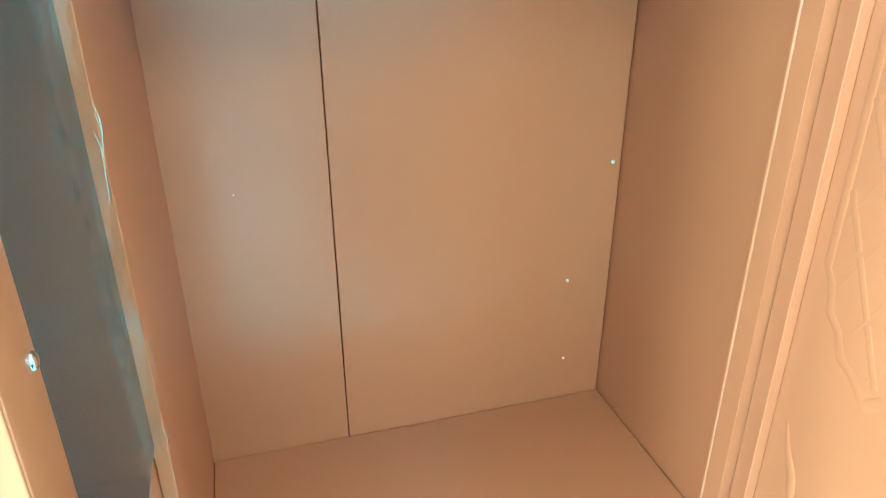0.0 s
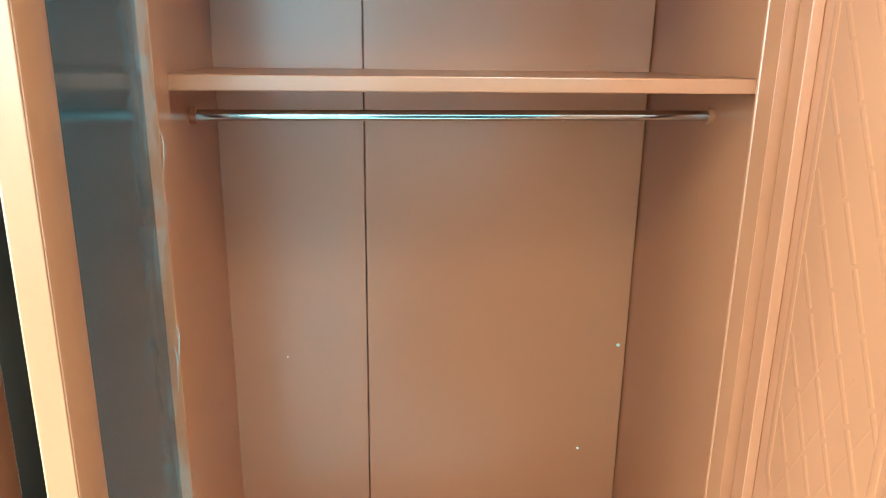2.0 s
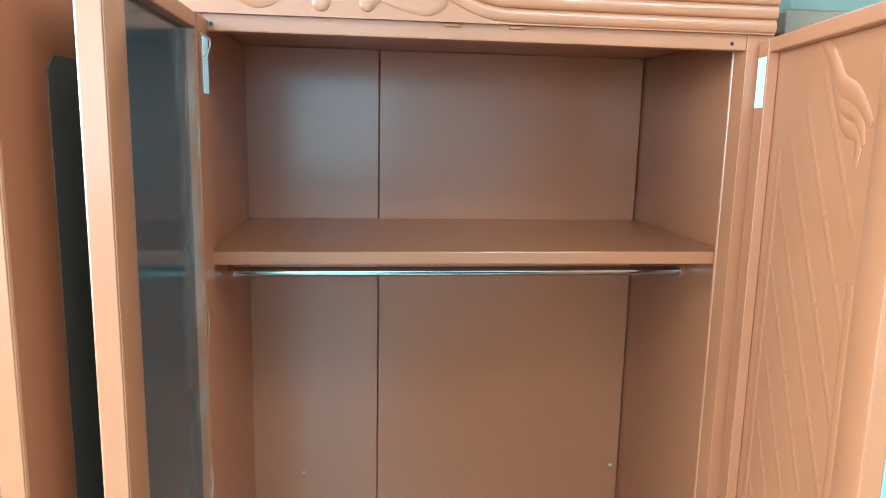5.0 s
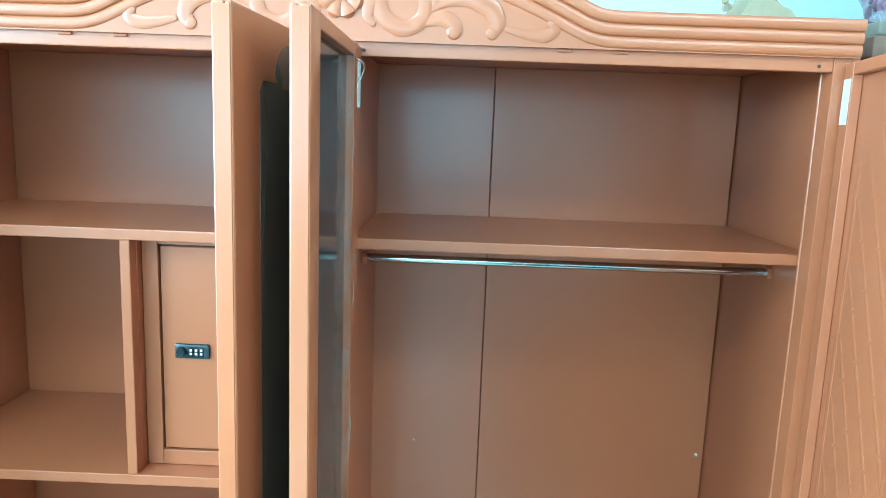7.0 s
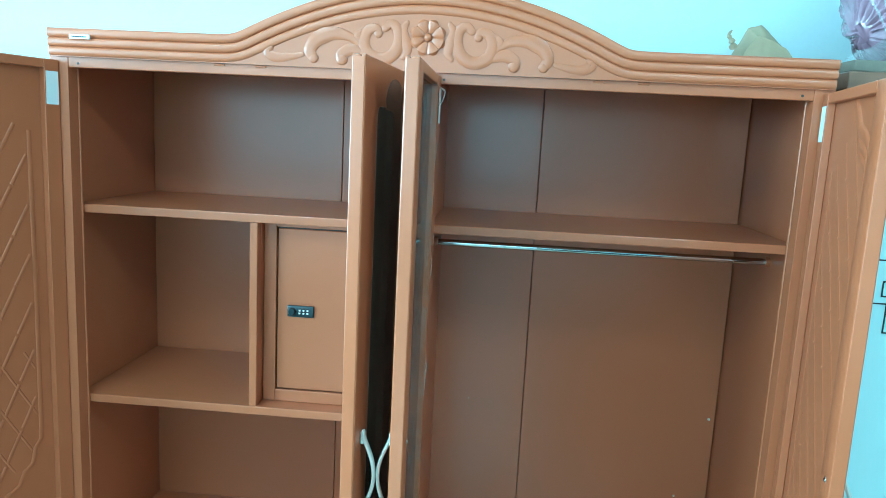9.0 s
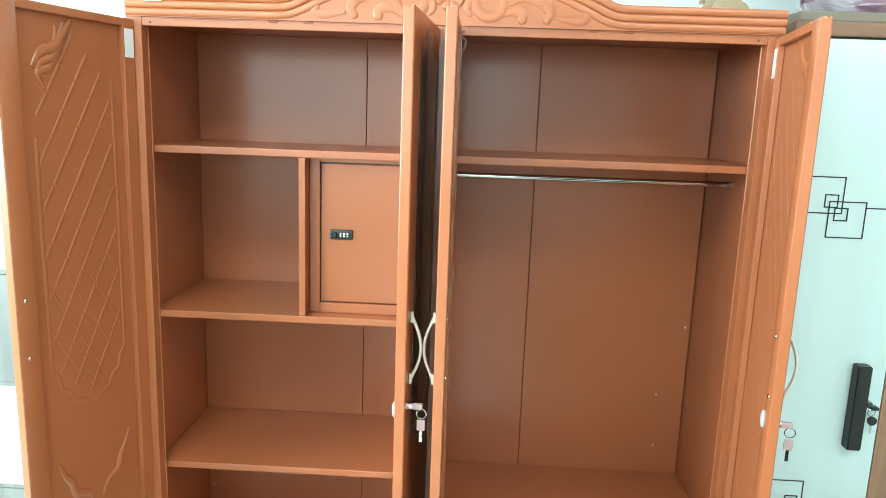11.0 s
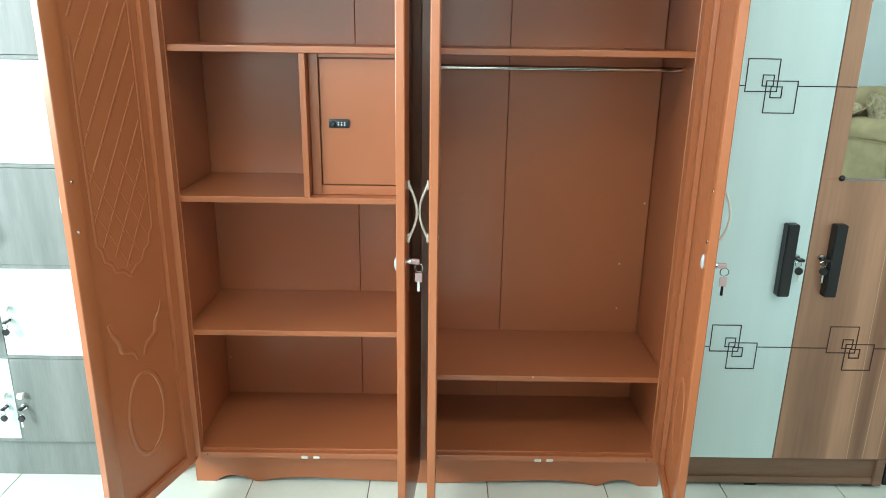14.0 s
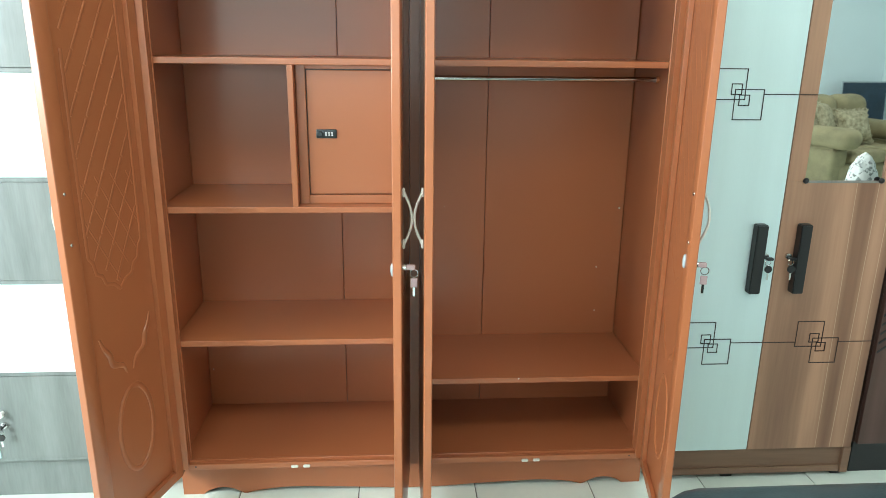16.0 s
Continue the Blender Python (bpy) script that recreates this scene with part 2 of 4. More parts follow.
# housings for the added fill lamps, out of view
for lx, ly in FILL_PANELS:
    cl = thing("added_fill_panel", "flat white ceiling panel, added unseen to house a fill lamp", "ceiling light", "ceiling lights")
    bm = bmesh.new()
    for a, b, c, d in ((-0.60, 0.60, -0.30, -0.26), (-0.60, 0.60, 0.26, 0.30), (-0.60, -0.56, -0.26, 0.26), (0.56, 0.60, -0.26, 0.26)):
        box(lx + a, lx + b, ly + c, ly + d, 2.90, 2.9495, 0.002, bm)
    part("fill_panel_frame", bm, WHITEPLASTIC, cl)
    part("fill_panel_sheet", box(lx - 0.56, lx + 0.56, ly - 0.26, ly + 0.26, 2.915, 2.925, 0), WHITEPLASTIC, cl)
tagged(link("ceiling", box(X0 - 0.2, X1 + 0.2, Y0 - 0.2, Y1 + 0.2, ZC, ZC + 0.1, 0), CEILPAINT), "plain white ceiling", "ceiling", kind="structure")

# ---- the copper-brown wardrobe ----
WARD = thing("wardrobe", "copper-brown enamelled steel wardrobe, four doors standing open, empty shelves", "wardrobe")
HW, YF, YB = 0.822, -0.042, 0.388
TOPZ, RAILZ, DECK = 1.826, 1.797, 0.150
S1, S2, S3, R2 = 1.497, 1.041, 0.587, 0.432

for s in (-1, 1):
    part("side_panel", box(s * 0.807, s * HW, YF + 0.004, YB + 0.012, 0.10, TOPZ, 0.002), COPPER, WARD)
    part("front_stile", box(s * 0.780, s * 0.820, YF - 0.002, -0.002, 0.13, TOPZ - 0.002, 0.0008), COPPER, WARD)
    part("stile_bead", tube([(s * 0.7818, -0.0065, 0.152), (s * 0.7818, -0.0065, RAILZ)], 0.0042, 10), COPPER, WARD, smooth=True)
part("partition", box(-0.014, 0.014, -0.002, YB, 0.145, TOPZ - 0.004, 0.001), COPPER, WARD)
bm = box(-0.025, 0.025, YF - 0.002, YF + 0.002, 0.13, TOPZ - 0.002, 0.001)
box(-0.008, 0.008, YF + 0.002, -0.012, 0.13, TOPZ - 0.002, 0, bm)
box(-0.0212, 0.0212, -0.012, -0.002, 0.13, TOPZ - 0.002, 0.001, bm)
part("centre_stile", bm, COPPER, WARD)
for s in (-1, 1):
    part("back_panel", box(s * 0.2699, s * (0.8046 if s > 0 else 0.8060), YB, YB + 0.012, 0.14, TOPZ, 0.0015), COPPER, WARD)
    part("back_panel", box(s * 0.002, s * 0.2683, YB, YB + 0.012, 0.14, TOPZ, 0.0015), COPPER, WARD)
# black sheet added behind the panels, for the shade in their gaps
part("joint_shade_sheet", box(-0.807, 0.807, YB + 0.0125, YB + 0.017, 0.14, TOPZ, 0), BLACK, WARD, "added black sheet that makes the panel joints read as shaded gaps")
part("top_panel", box(-HW, HW, YF + 0.004, YB + 0.017, TOPZ, TOPZ + 0.014, 0.002), COPPER, WARD)
part("top_rail", box(-0.780, 0.780, YF - 0.001, YF + 0.016, RAILZ, TOPZ, 0.002), COPPER, WARD)
bm = box(-0.780, 0.780, YF - 0.001, YF + 0.016, 0.128, 0.149, 0.002)
part("bottom_rail", bm, COPPER, WARD)
part("rail_step", box(-0.780, 0.780, YF + 0.016, YF + 0.026, 0.128, 0.157, 0.002), COPPER, WARD)
part("deck", box(-0.807, -0.014, YF + 0.026, YB, 0.128, 0.146, 0.001), COPPER, WARD)
part("deck", box(0.014, 0.807, YF + 0.026, YB, 0.128, 0.146, 0.001), COPPER, WARD)


def shelf(x0, x1, z):
    bm = box(x0, x1, 0.0, YB - 0.001, z - 0.020, z, 0.002)
    part("shelf", bm, COPPER, WARD)


for z in (S1, S2, S3):
    shelf(-0.805, -0.0145, z)
for z in (S1, R2):
    shelf(0.0145, 0.805, z)
bm = box(-0.392, -0.3735, 0.002, 0.03, S2, S1 - 0.020, 0.002)
box(-0.383, -0.3735, 0.03, YB - 0.002, S2, S1 - 0.020, 0.001, bm)
part("divider", bm, COPPER, WARD)

# scalloped skirt under the doors
half = [(-0.822, 0.128), (-0.822, 0.0), (-0.752, 0.0)]
for i in range(1, 10):
    t = i / 10
    half.append((-0.752 + 0.135 * t, 0.026 * math.sin(math.pi * t) ** 0.7))
half += [(-0.612, 0.001), (-0.600, 0.0)]
for i in range(1, 15):
    t = i / 15
    half.append((-0.600 + 0.52 * t, 0.003 + 0.024 * (math.sin(math.pi * min(1, t * 2.6) / 2) * (1 - t) ** 0.7)))
half.append((-0.06, 0.004))
part("skirt", prism(half + [(-x, z) for x, z in half[::-1]], 0.004, 0.018), COPPER, WARD, "scalloped steel plinth skirt")
for s in (-1, 1):
    part("plinth_side", box(s * 0.808, s * 0.822, 0.018, YB, 0.0, 0.128, 0.001), COPPER, WARD)

# cornice with an arched middle
def top_line(x):
    arch, flat = 1.991 - 0.68 * x * x, 1.878
    d = arch - flat
    return flat + 0.5 * (d + math.sqrt(d * d + 0.00006))


N = 160
xs = [-0.815 + 1.63 * i / N for i in range(N + 1)]
outline = [(x, 1.819) for x in (-0.815, 0.815)] + [(x, top_line(x)) for x in xs[::-1]]
CROWN = part("cornice", prism(outline, -0.052, -0.036), COPPER, WARD, "arched steel cornice with raised scrollwork")
profile = [(0.0, -0.040)]
for k in range(3):
    for j in range(9):
        a = math.pi * j / 8
        profile.append((0.0005 + 0.0192 * k + 0.0092 * (1 - math.cos(a)), -0.056 + 0.002 * k - 0.0043 * math.sin(a)))
profile.append((0.0585, -0.050))
bm = bmesh.new()
rows = []
for x in xs:
    h = 0.006
    tx, tz = 2 * h, top_line(x + h) - top_line(x - h)
    ln = math.hypot(tx, tz)
    nx, nz = tz / ln, -tx / ln
    rows.append([bm.verts.new((max(-0.815, min(0.815, x + nx * d)), y, top_line(x) + nz * d)) for d, y in profile])
for a, b in zip(rows, rows[1:]):
    for k in range(len(profile) - 1):
        bm.faces.new((a[k], b[k], b[k + 1], a[k + 1]))
for r in (rows[0], rows[-1]):
    bm.faces.new(r)
part("cornice_moulding", bm, COPPER, CROWN, smooth=True)


def relief(pts, r0, r1, r2=None, parent=CROWN, name="scroll", y=-0.053, steps=6):
    """A raised scroll whose thickness swells from r0 to r1 and thins out to r2."""
    c = spline([(x, y, z - 0.004) for x, z in pts], steps)
    n = len(c) - 1
    r2 = r0 if r2 is None else r2
    radii = [(r0 + (r1 - r0) * 2 * i / n) if i < n / 2 else (r1 + (r2 - r1) * (2 * i / n - 1)) for i in range(n + 1)]
    bm = tube(c, [r * 1.65 for r in radii], 12, squash=(1, 0.20, 1))
    ball(c[-1].x, y, c[-1].z, r2 * 1.75, (1, 0.26, 1), bm)
    ball(c[0].x, y, c[0].z, r0 * 1.65, (1, 0.24, 1), bm)
    return part(name, bm, COPPER, parent, smooth=True)


FZ = 1.888
for k in range(8):
    a = math.pi * (k + 0.5) / 4
    bm = bmesh.new()
    c, s = math.cos(a), math.sin(a)
    tube([(c * 0.010, -0.054, FZ + s * 0.010), (c * 0.020, -0.056, FZ + s * 0.020), (c * 0.029, -0.055, FZ + s * 0.029), (c * 0.034, -0.052, FZ + s * 0.034)],
         [0.003, 0.0095, 0.0125, 0.007], 10, bm, (1, 0.3, 1))
    part("petal", bm, COPPER, CROWN, smooth=True)
part("rosette_centre", ball(0, -0.055, FZ, 0.0085, (1, 0.8, 1)), COPPER, CROWN, smooth=True)
for s in (-1, 1):
    relief([(s * 0.044, 1.920), (s * 0.052, 1.905), (s * 0.046, 1.880), (s * 0.042, 1.862), (s * 0.050, 1.850)], 0.003, 0.0075, 0.003)
    relief([(s * 0.089, 1.908), (s * 0.078, 1.917), (s * 0.064, 1.908), (s * 0.060, 1.884), (s * 0.070, 1.858), (s * 0.096, 1.845),
            (s * 0.124, 1.856), (s * 0.133, 1.880), (s * 0.124, 1.902), (s * 0.108, 1.906), (s * 0.103, 1.896)], 0.005, 0.0085, 0.005)
    relief([(s * 0.105, 1.846), (s * 0.135, 1.856), (s * 0.160, 1.862), (s * 0.178, 1.852), (s * 0.178, 1.842)], 0.003, 0.008, 0.007)
    relief([(s * 0.140, 1.872), (s * 0.165, 1.888), (s * 0.200, 1.893), (s * 0.232, 1.880), (s * 0.246, 1.858), (s * 0.238, 1.842)], 0.003, 0.010, 0.006)
    relief([(s * 0.140, 1.898), (s * 0.146, 1.888), (s * 0.142, 1.878)], 0.003, 0.006, 0.003)
    relief([(s * 0.262, 1.848), (s * 0.290, 1.842), (s * 0.318, 1.840), (s * 0.335, 1.848), (s * 0.332, 1.860)], 0.003, 0.0065, 0.005)
part("sticker", box(-0.762, -0.717, -0.0655, -0.0622, 1.855, 1.864, 0), WHITEPLASTIC, CROWN, "small white paper sticker")
part("sticker_print", box(-0.756, -0.724, -0.0661, -0.0656, 1.8582, 1.8608, 0), BLACK, CROWN, "line of dark print")

# screw holes, door catches
for x in (-0.757, -0.036, 0.036, 0.757):
    part("screw_hole", disc(x, YF - 0.0016, YF - 0.0006, 1.806, 0.0028), BLACK, WARD, "dark round screw hole")
    part("screw_hole", disc(x, YF - 0.0016, YF - 0.0006, 0.140, 0.0030), BLACK, WARD, "dark round screw hole")
for x in (-0.422, -0.381, 0.381, 0.422):
    part("door_catch", box(x - 0.012, x + 0.012, YF - 0.008, YF - 0.001, 0.129, 0.141, 0.004), CREAMPLASTIC, WARD, "cream plastic door catch")
for x in (-0.443, -0.354, 0.354, 0.443):
    part("door_catch", box(x - 0.012, x + 0.012, YF - 0.005, YF - 0.001, 1.8135, 1.8185, 0.002), COPPER, WARD)
# small pale dots on the back panel
for x, z, r in ((0.788, 0.946, 0.0034), (0.715, 0.710, 0.0026), (0.720, 0.529, 0.0022), (0.115, 0.955, 0.0014), (-0.79, 0.30, 0.002)):
    part("rivet", ball(x, YB - 0.001, z, r * 1.15), CREAMPLASTIC, WARD, "small pale rivet", smooth=True)
part("scratch", ball(0.355, 0.0, 0.428, 0.0025), WHITEPLASTIC, WARD, "small chip in the paint")

# hanging rod
ROD = part("hanging_rod", tube([(0.02, 0.152, 1.436), (0.802, 0.152, 1.436)], 0.0080, 24), RODSTEEL, WARD, "chrome hanging rod", smooth=True)
for x0, x1 in ((0.0145, 0.024), (0.797, 0.8065)):
    part("rod_socket", tube([(x0, 0.152, 1.436), (x1, 0.152, 1.436)], 0.0125, 18), COPPER, ROD, smooth=True)

# ---- doors ----
DW, DZ0, DZ1 = 0.388, 0.112, 1.811


def door(side, hx, hy, opened, kind):
    """side +1: hung on its left edge; -1: on its right edge. Local x runs from the hinge, local y=0 is the inner face."""
    s = side
    lab = ("copper-brown steel door with pressed ornament, wide open" if kind == "panel" else "copper-brown steel door holding a mirror, wide open")
    bm = box(0, s * DW, -0.024, -0.016, DZ0, DZ1, 0.003)
    d = part("door", bm, COPPER, WARD, lab)
    d.matrix_basis = pose(hx, hy, 0, 0, 0, -s * opened)
    fl = 0.036 if kind == "panel" else 0.062
    part("hinge_flange", box(0, s * fl, -0.0155, 0, DZ0, DZ1, 0.0014), COPPER, d)
    part("edge_flange", box(s * 0.334, s * DW, -0.0155, 0, DZ0, DZ1, 0.004), COPPER, d, smooth=True)
    part("edge_bead", box(s * (DW - 0.0022), s * (DW + 0.0006), -0.022, -0.002, DZ0 + 0.004, DZ1 - 0.004, 0.0008), COPPER, d)
    part("top_flange", box(s * fl, s * 0.334, -0.0155, -0.0005, DZ1 - 0.020, DZ1 - 0.0005, 0.002), COPPER, d)
    part("bottom_flange", box(s * fl, s * 0.334, -0.0155, -0.0005, DZ0 + 0.0005, DZ0 + 0.034, 0.002), COPPER, d)
    if kind == "panel":
        ornament(d, s)
        for u in (0.250, 0.272):
            part("screw_hole", ball(s * u, -0.0004, DZ0 + 0.017, 0.0026, (1, 0.25, 1)), BLACK, d, "small dark screw hole")
        for z in (1.165, 1.031):
            part("bolt", ball(s * 0.364, 0.000, z, 0.0052, (1, 0.6, 1)), CHROME, d, "bright handle bolt", smooth=True)
        if s < 0:
            part("lock_cover", ball(s * 0.345, 0.001, 0.972, 0.012, (0.8, 0.5, 1.7)), GREYPLASTIC, d, "pale grey plastic lock cover", smooth=True)
    else:
        part("mirror_back", box(s * 0.063, s * 0.3335, -0.0155, -0.0125, 0.880, 1.792, 0.0), MIRRORBACK, d, "dark grey painted back of the mirror")
        m0, m1 = 0.050, 0.306 if s < 0 else 0.340
        out = [(s * m0, 0.87), (s * m1, 0.87), (s * m1, 1.722), (s * (m1 - 0.012), 1.735), (s * (m1 - 0.062), 1.735)]
        for i in range(1, 16):
            a = math.pi * i / 16
            out.append((s * ((m0 + m1) / 2 + (m1 - m0) * 0.29 * math.cos(a)), 1.737 + 0.052 * math.sin(a)))
        out += [(s * (m0 + 0.062), 1.735), (s * (m0 + 0.012), 1.735), (s * m0, 1.722)]
        part("mirror", prism(out, -0.0246, -0.0242), DARKMIRROR, d, "arched mirror on the outer face, coloured dark for the dim door gap")
        for z in (1.165, 1.031):
            part("bolt", ball(s * 0.345, 0.000, z, 0.0052, (1, 0.6, 1)), CHROME, d, "bright handle bolt", smooth=True)
        if s > 0:
            # torn edge of the protective film along the hinge side: narrow wrinkled ribbons
            for u0, z0, z1, seed in ((0.078, 1.50, 1.79, 1), (0.082, 1.02, 1.34, 5), (0.076, 0.885, 1.05, 8), (0.074, 1.36, 1.52, 12)):
                rnd = random.Random(seed)
                bm = bmesh.new()
                pr = None
                n = int((z1 - z0) / 0.012)
                for i in range(n + 1):
                    z, w = z0 + (z1 - z0) * i / n, 0.0025 + 0.006 * math.sin(math.pi * i / n) * rnd.random()
                    c = u0 + 0.004 * math.sin(i * 0.45 + seed)
                    row = [bm.verts.new((s * (c - w), -0.006 + rnd.uniform(0, 0.006), z)), bm.verts.new((s * c, -0.004 + rnd.uniform(0, 0.007), z)), bm.verts.new((s * (c + w), -0.0115, z))]
                    if pr:
                        bm.faces.new((pr[0], pr[1], row[1], row[0]))
                        bm.faces.new((pr[1], pr[2], row[2], row[1]))
                    pr = row
                part("protective_film", bm, FILM, d, "torn clear protective film", smooth=True)
            for seed, z0, z1, u0, u1 in ((2, 1.55, 1.785, 0.050, 0.122), (6, 1.30, 1.56, 0.060, 0.090), (7, 0.885, 1.10, 0.056, 0.080)):
                rnd = random.Random(seed)
                bm = bmesh.new()
                pr = None
                for i in range(15):
                    f = i / 14
                    w = u0 + (u1 - u0) * (0.35 + 0.65 * f ** 1.6) + rnd.uniform(-0.006, 0.006)
                    row = [bm.verts.new((s * (u0 + (w - u0) * j / 5), 0.001 - 0.010 * j / 5 + rnd.uniform(-0.002, 0.004), z0 + (z1 - z0) * f)) for j in range(6)]
                    if pr:
                        for j in range(5):
                            bm.faces.new((pr[j], pr[j + 1], row[j + 1], row[j]))
                    pr = row
                part("protective_film", bm, FILM, d, "crinkled clear protective film", smooth=True)
            for k in range(6):
                rnd = random.Random(40 + k)
                z, u = rnd.choice((1.70, 1.62, 1.45, 1.22, 1.05, 0.95)) + rnd.uniform(-0.04, 0.04), 0.066 + rnd.uniform(-0.006, 0.026)
                c = spline([(s * u, 0.001, z), (s * (u + rnd.uniform(-0.004, 0.004)), 0.004, z - 0.015), (s * (u + rnd.uniform(-0.006, 0.006)), 0.001, z - 0.03 - 0.03 * rnd.random())], 4)
                part("film_shred", tube(c, [0.0006 * math.sin(math.pi * (0.1 + 0.8 * i / (len(c) - 1))) for i in range(len(c))], 5), SHRED, d, "white crease of torn film", smooth=True)
            for k in range(2):
                c = spline([(s * 0.050, 0.001, 1.788), (s * (0.040 + 0.006 * k), 0.010 + 0.003 * k, 1.780), (s * (0.044 + 0.004 * k), 0.009, 1.766 - 0.004 * k), (s * (0.052 + 0.004 * k), 0.003, 1.757 - 0.006 * k)], 5)
                part("film_shred", tube(c, 0.0006, 5), SHRED, d, "curled shred of clear film", smooth=True)
        if s < 0:
            part("lock_cover", ball(s * 0.376, 0.001, 0.965, 0.011, (0.8, 0.5, 1.7)), GREYPLASTIC, d, "pale grey plastic lock cover", smooth=True)
    part("paper_label", box(s * 0.003, s * 0.033, 0.0002, 0.0010, 1.716, 1.786, 0), WHITEPLASTIC, d, "blank white paper label")
    # handle: a bowed strip between two feet, on the outer face
    uh = 0.357 if kind == "panel" else 0.345
    bow = spline([(s * uh, -0.026, 1.178), (s * uh, -0.030, 1.165), (s * uh, -0.044, 1.130), (s * uh, -0.049, 1.098), (s * uh, -0.044, 1.066), (s * uh, -0.030, 1.031), (s * uh, -0.026, 1.018)], 5)
    part("handle", tube(bow, 0.0042, 8, squash=(1.6, 0.8, 1)), CREAMPLASTIC, d, "cream bowed pull handle", smooth=True)
    for z in (1.168, 1.028):
        part("handle_foot", box(s * uh - 0.007, s * uh + 0.007, -0.031, -0.0245, z - 0.012, z + 0.012, 0.003), CREAMPLASTIC, d, "cream handle foot", smooth=True)
    if s == -1:
        part("lock_barrel", disc(s * 0.350, -0.034, -0.024, 0.965, 0.009), CHROME, d, "chrome lock barrel", smooth=True)
        key = part("key", box(s * 0.350 - 0.006, s * 0.350 + 0.006, -0.058, -0.034, 0.958, 0.972, 0.003), REDPLASTIC, d, "key with a clear pink head")
        bm = tube([(s * 0.350, -0.055 + 0.011 * math.cos(a), 0.948 + 0.011 * math.sin(a)) for a in [math.pi * k / 8 for k in range(16)]], 0.0012, 6, closed=True)
        part("key_ring", bm, CHROME, d, "small steel key ring", smooth=True)
        part("spare_key", box(s * 0.350 - 0.002, s * 0.350 + 0.002, -0.064, -0.045, 0.908, 0.934, 0.0018), REDPLASTIC, d, "hanging spare key with a clear pink head")
        part("key_blade", box(s * 0.350 - 0.0008, s * 0.350 + 0.0008, -0.058, -0.051, 0.882, 0.909, 0.0003), CHROME, d, "bright key blade")
    return d


def ornament(d, s):
    """The pressed pattern on the inner face: lattice, leaf scrolls and an oval."""
    y = -0.0155 if s > 0 else -0.0164

    def bar(pts, r=0.0030, name="pressed_line"):
        return part(name, tube([(s * u, y, z) for u, z in pts], r * (1.3 if s > 0 else 1.9), 10, squash=(1, 0.28 if s > 0 else 0.12, 1)), COPPER, d, smooth=True)

    def low(u):
        return 0.868 + 0.86 * abs(u - 0.18)

    def high(u):
        return 1.770 - 0.95 * max(0, 0.19 - u) - 1.45 * max(0, u - 0.19)

    for k in range(14):
        z0 = 1.92 - 0.107 * k
        us = [u / 200 for u in range(15, 59) if low(u / 200) < z0 - 1.68 * (u / 200 - 0.08) < high(u / 200)]
        if len(us) > 3:
            a, b = us[0], us[-1]
            w = a
            while w < b - 0.006:
                e = min(b, w + 0.036)
                bar([(w, z0 - 1.68 * (w - 0.08)), (e, z0 - 1.68 * (e - 0.08))], 0.0036)
                w = e + 0.0035
    for k in range(5):
        z0 = 0.72 + 0.107 * k
        us = [u / 200 for u in range(15, 59) if low(u / 200) < z0 + 1.68 * (u / 200 - 0.08) < min(1.19, high(u / 200))]
        if len(us) > 3:
            a, b = us[0], us[-1]
            bar([(a, z0 + 1.68 * (a - 0.08)), (b, z0 + 1.68 * (b - 0.08))], 0.0021)
    bar([(0.066, 1.66), (0.064, 1.30), (0.066, 0.972), (0.082, 0.955), (0.090, 0.920), (0.112, 0.908), (0.125, 0.880), (0.155, 0.872), (0.18, 0.850)], 0.0046, "pressed_border")
    bar([(0.294, 1.52), (0.296, 1.30), (0.294, 0.972), (0.278, 0.955), (0.270, 0.920), (0.248, 0.908), (0.235, 0.880), (0.205, 0.872), (0.18, 0.850)], 0.0046, "pressed_border")
    for k, r in enumerate((0.0105, 0.009, 0.0075)):
        o = 0.022 * k
        o += 0.016 if s > 0 else 0
        c = spline([(s * (0.165 + o), y, 1.792 - o * 0.4), (s * (0.195 + o * 0.6), y, 1.770 - o), (s * (0.225 + o * 0.4), y, 1.735 - o), (s * (0.262 + o * 0.3), y, 1.722 - o), (s * (0.300 - o * 0.6), y, 1.690 - o)], 5)
        part("pressed_leaf", tube(c, [r * (0.6 + 0.8 * math.sin(math.pi * i / (len(c) - 1))) for i in range(len(c))], 8, squash=(1, 0.45 if s > 0 else 0.25, 1)), COPPER, d, smooth=True)
    for pts, r in (([(0.066, 0.735), (0.080, 0.700), (0.100, 0.672), (0.110, 0.640), (0.150, 0.620), (0.165, 0.590)], 0.010),
                   ([(0.294, 0.735), (0.280, 0.700), (0.260, 0.672), (0.250, 0.640), (0.210, 0.620), (0.195, 0.590)], 0.010)):
        c = spline([(s * u, y, z) for u, z in pts], 5)
        part("pressed_leaf", tube(c, [r * (0.35 + 0.75 * math.sin(math.pi * i / (len(c) - 1))) for i in range(len(c))], 8, squash=(1, 0.45 if s > 0 else 0.25, 1)), COPPER, d, smooth=True)
    ring = [(s * (0.180 + 0.078 * math.cos(a)), y, 0.400 + 0.138 * math.sin(a)) for a in [2 * math.pi * k / 40 for k in range(40)]]
    part("pressed_oval", tube(ring, 0.009, 8, closed=True, squash=(1, 0.42, 1)), COPPER, d, smooth=True)


door(1, -0.799, -0.047, 106.4, "panel")
door(-1, -0.047, -0.046, 85.6, "mirror")
door(1, 0.031, -0.046, 90, "mirror")
door(-1, 0.797, -0.047, 79, "panel")

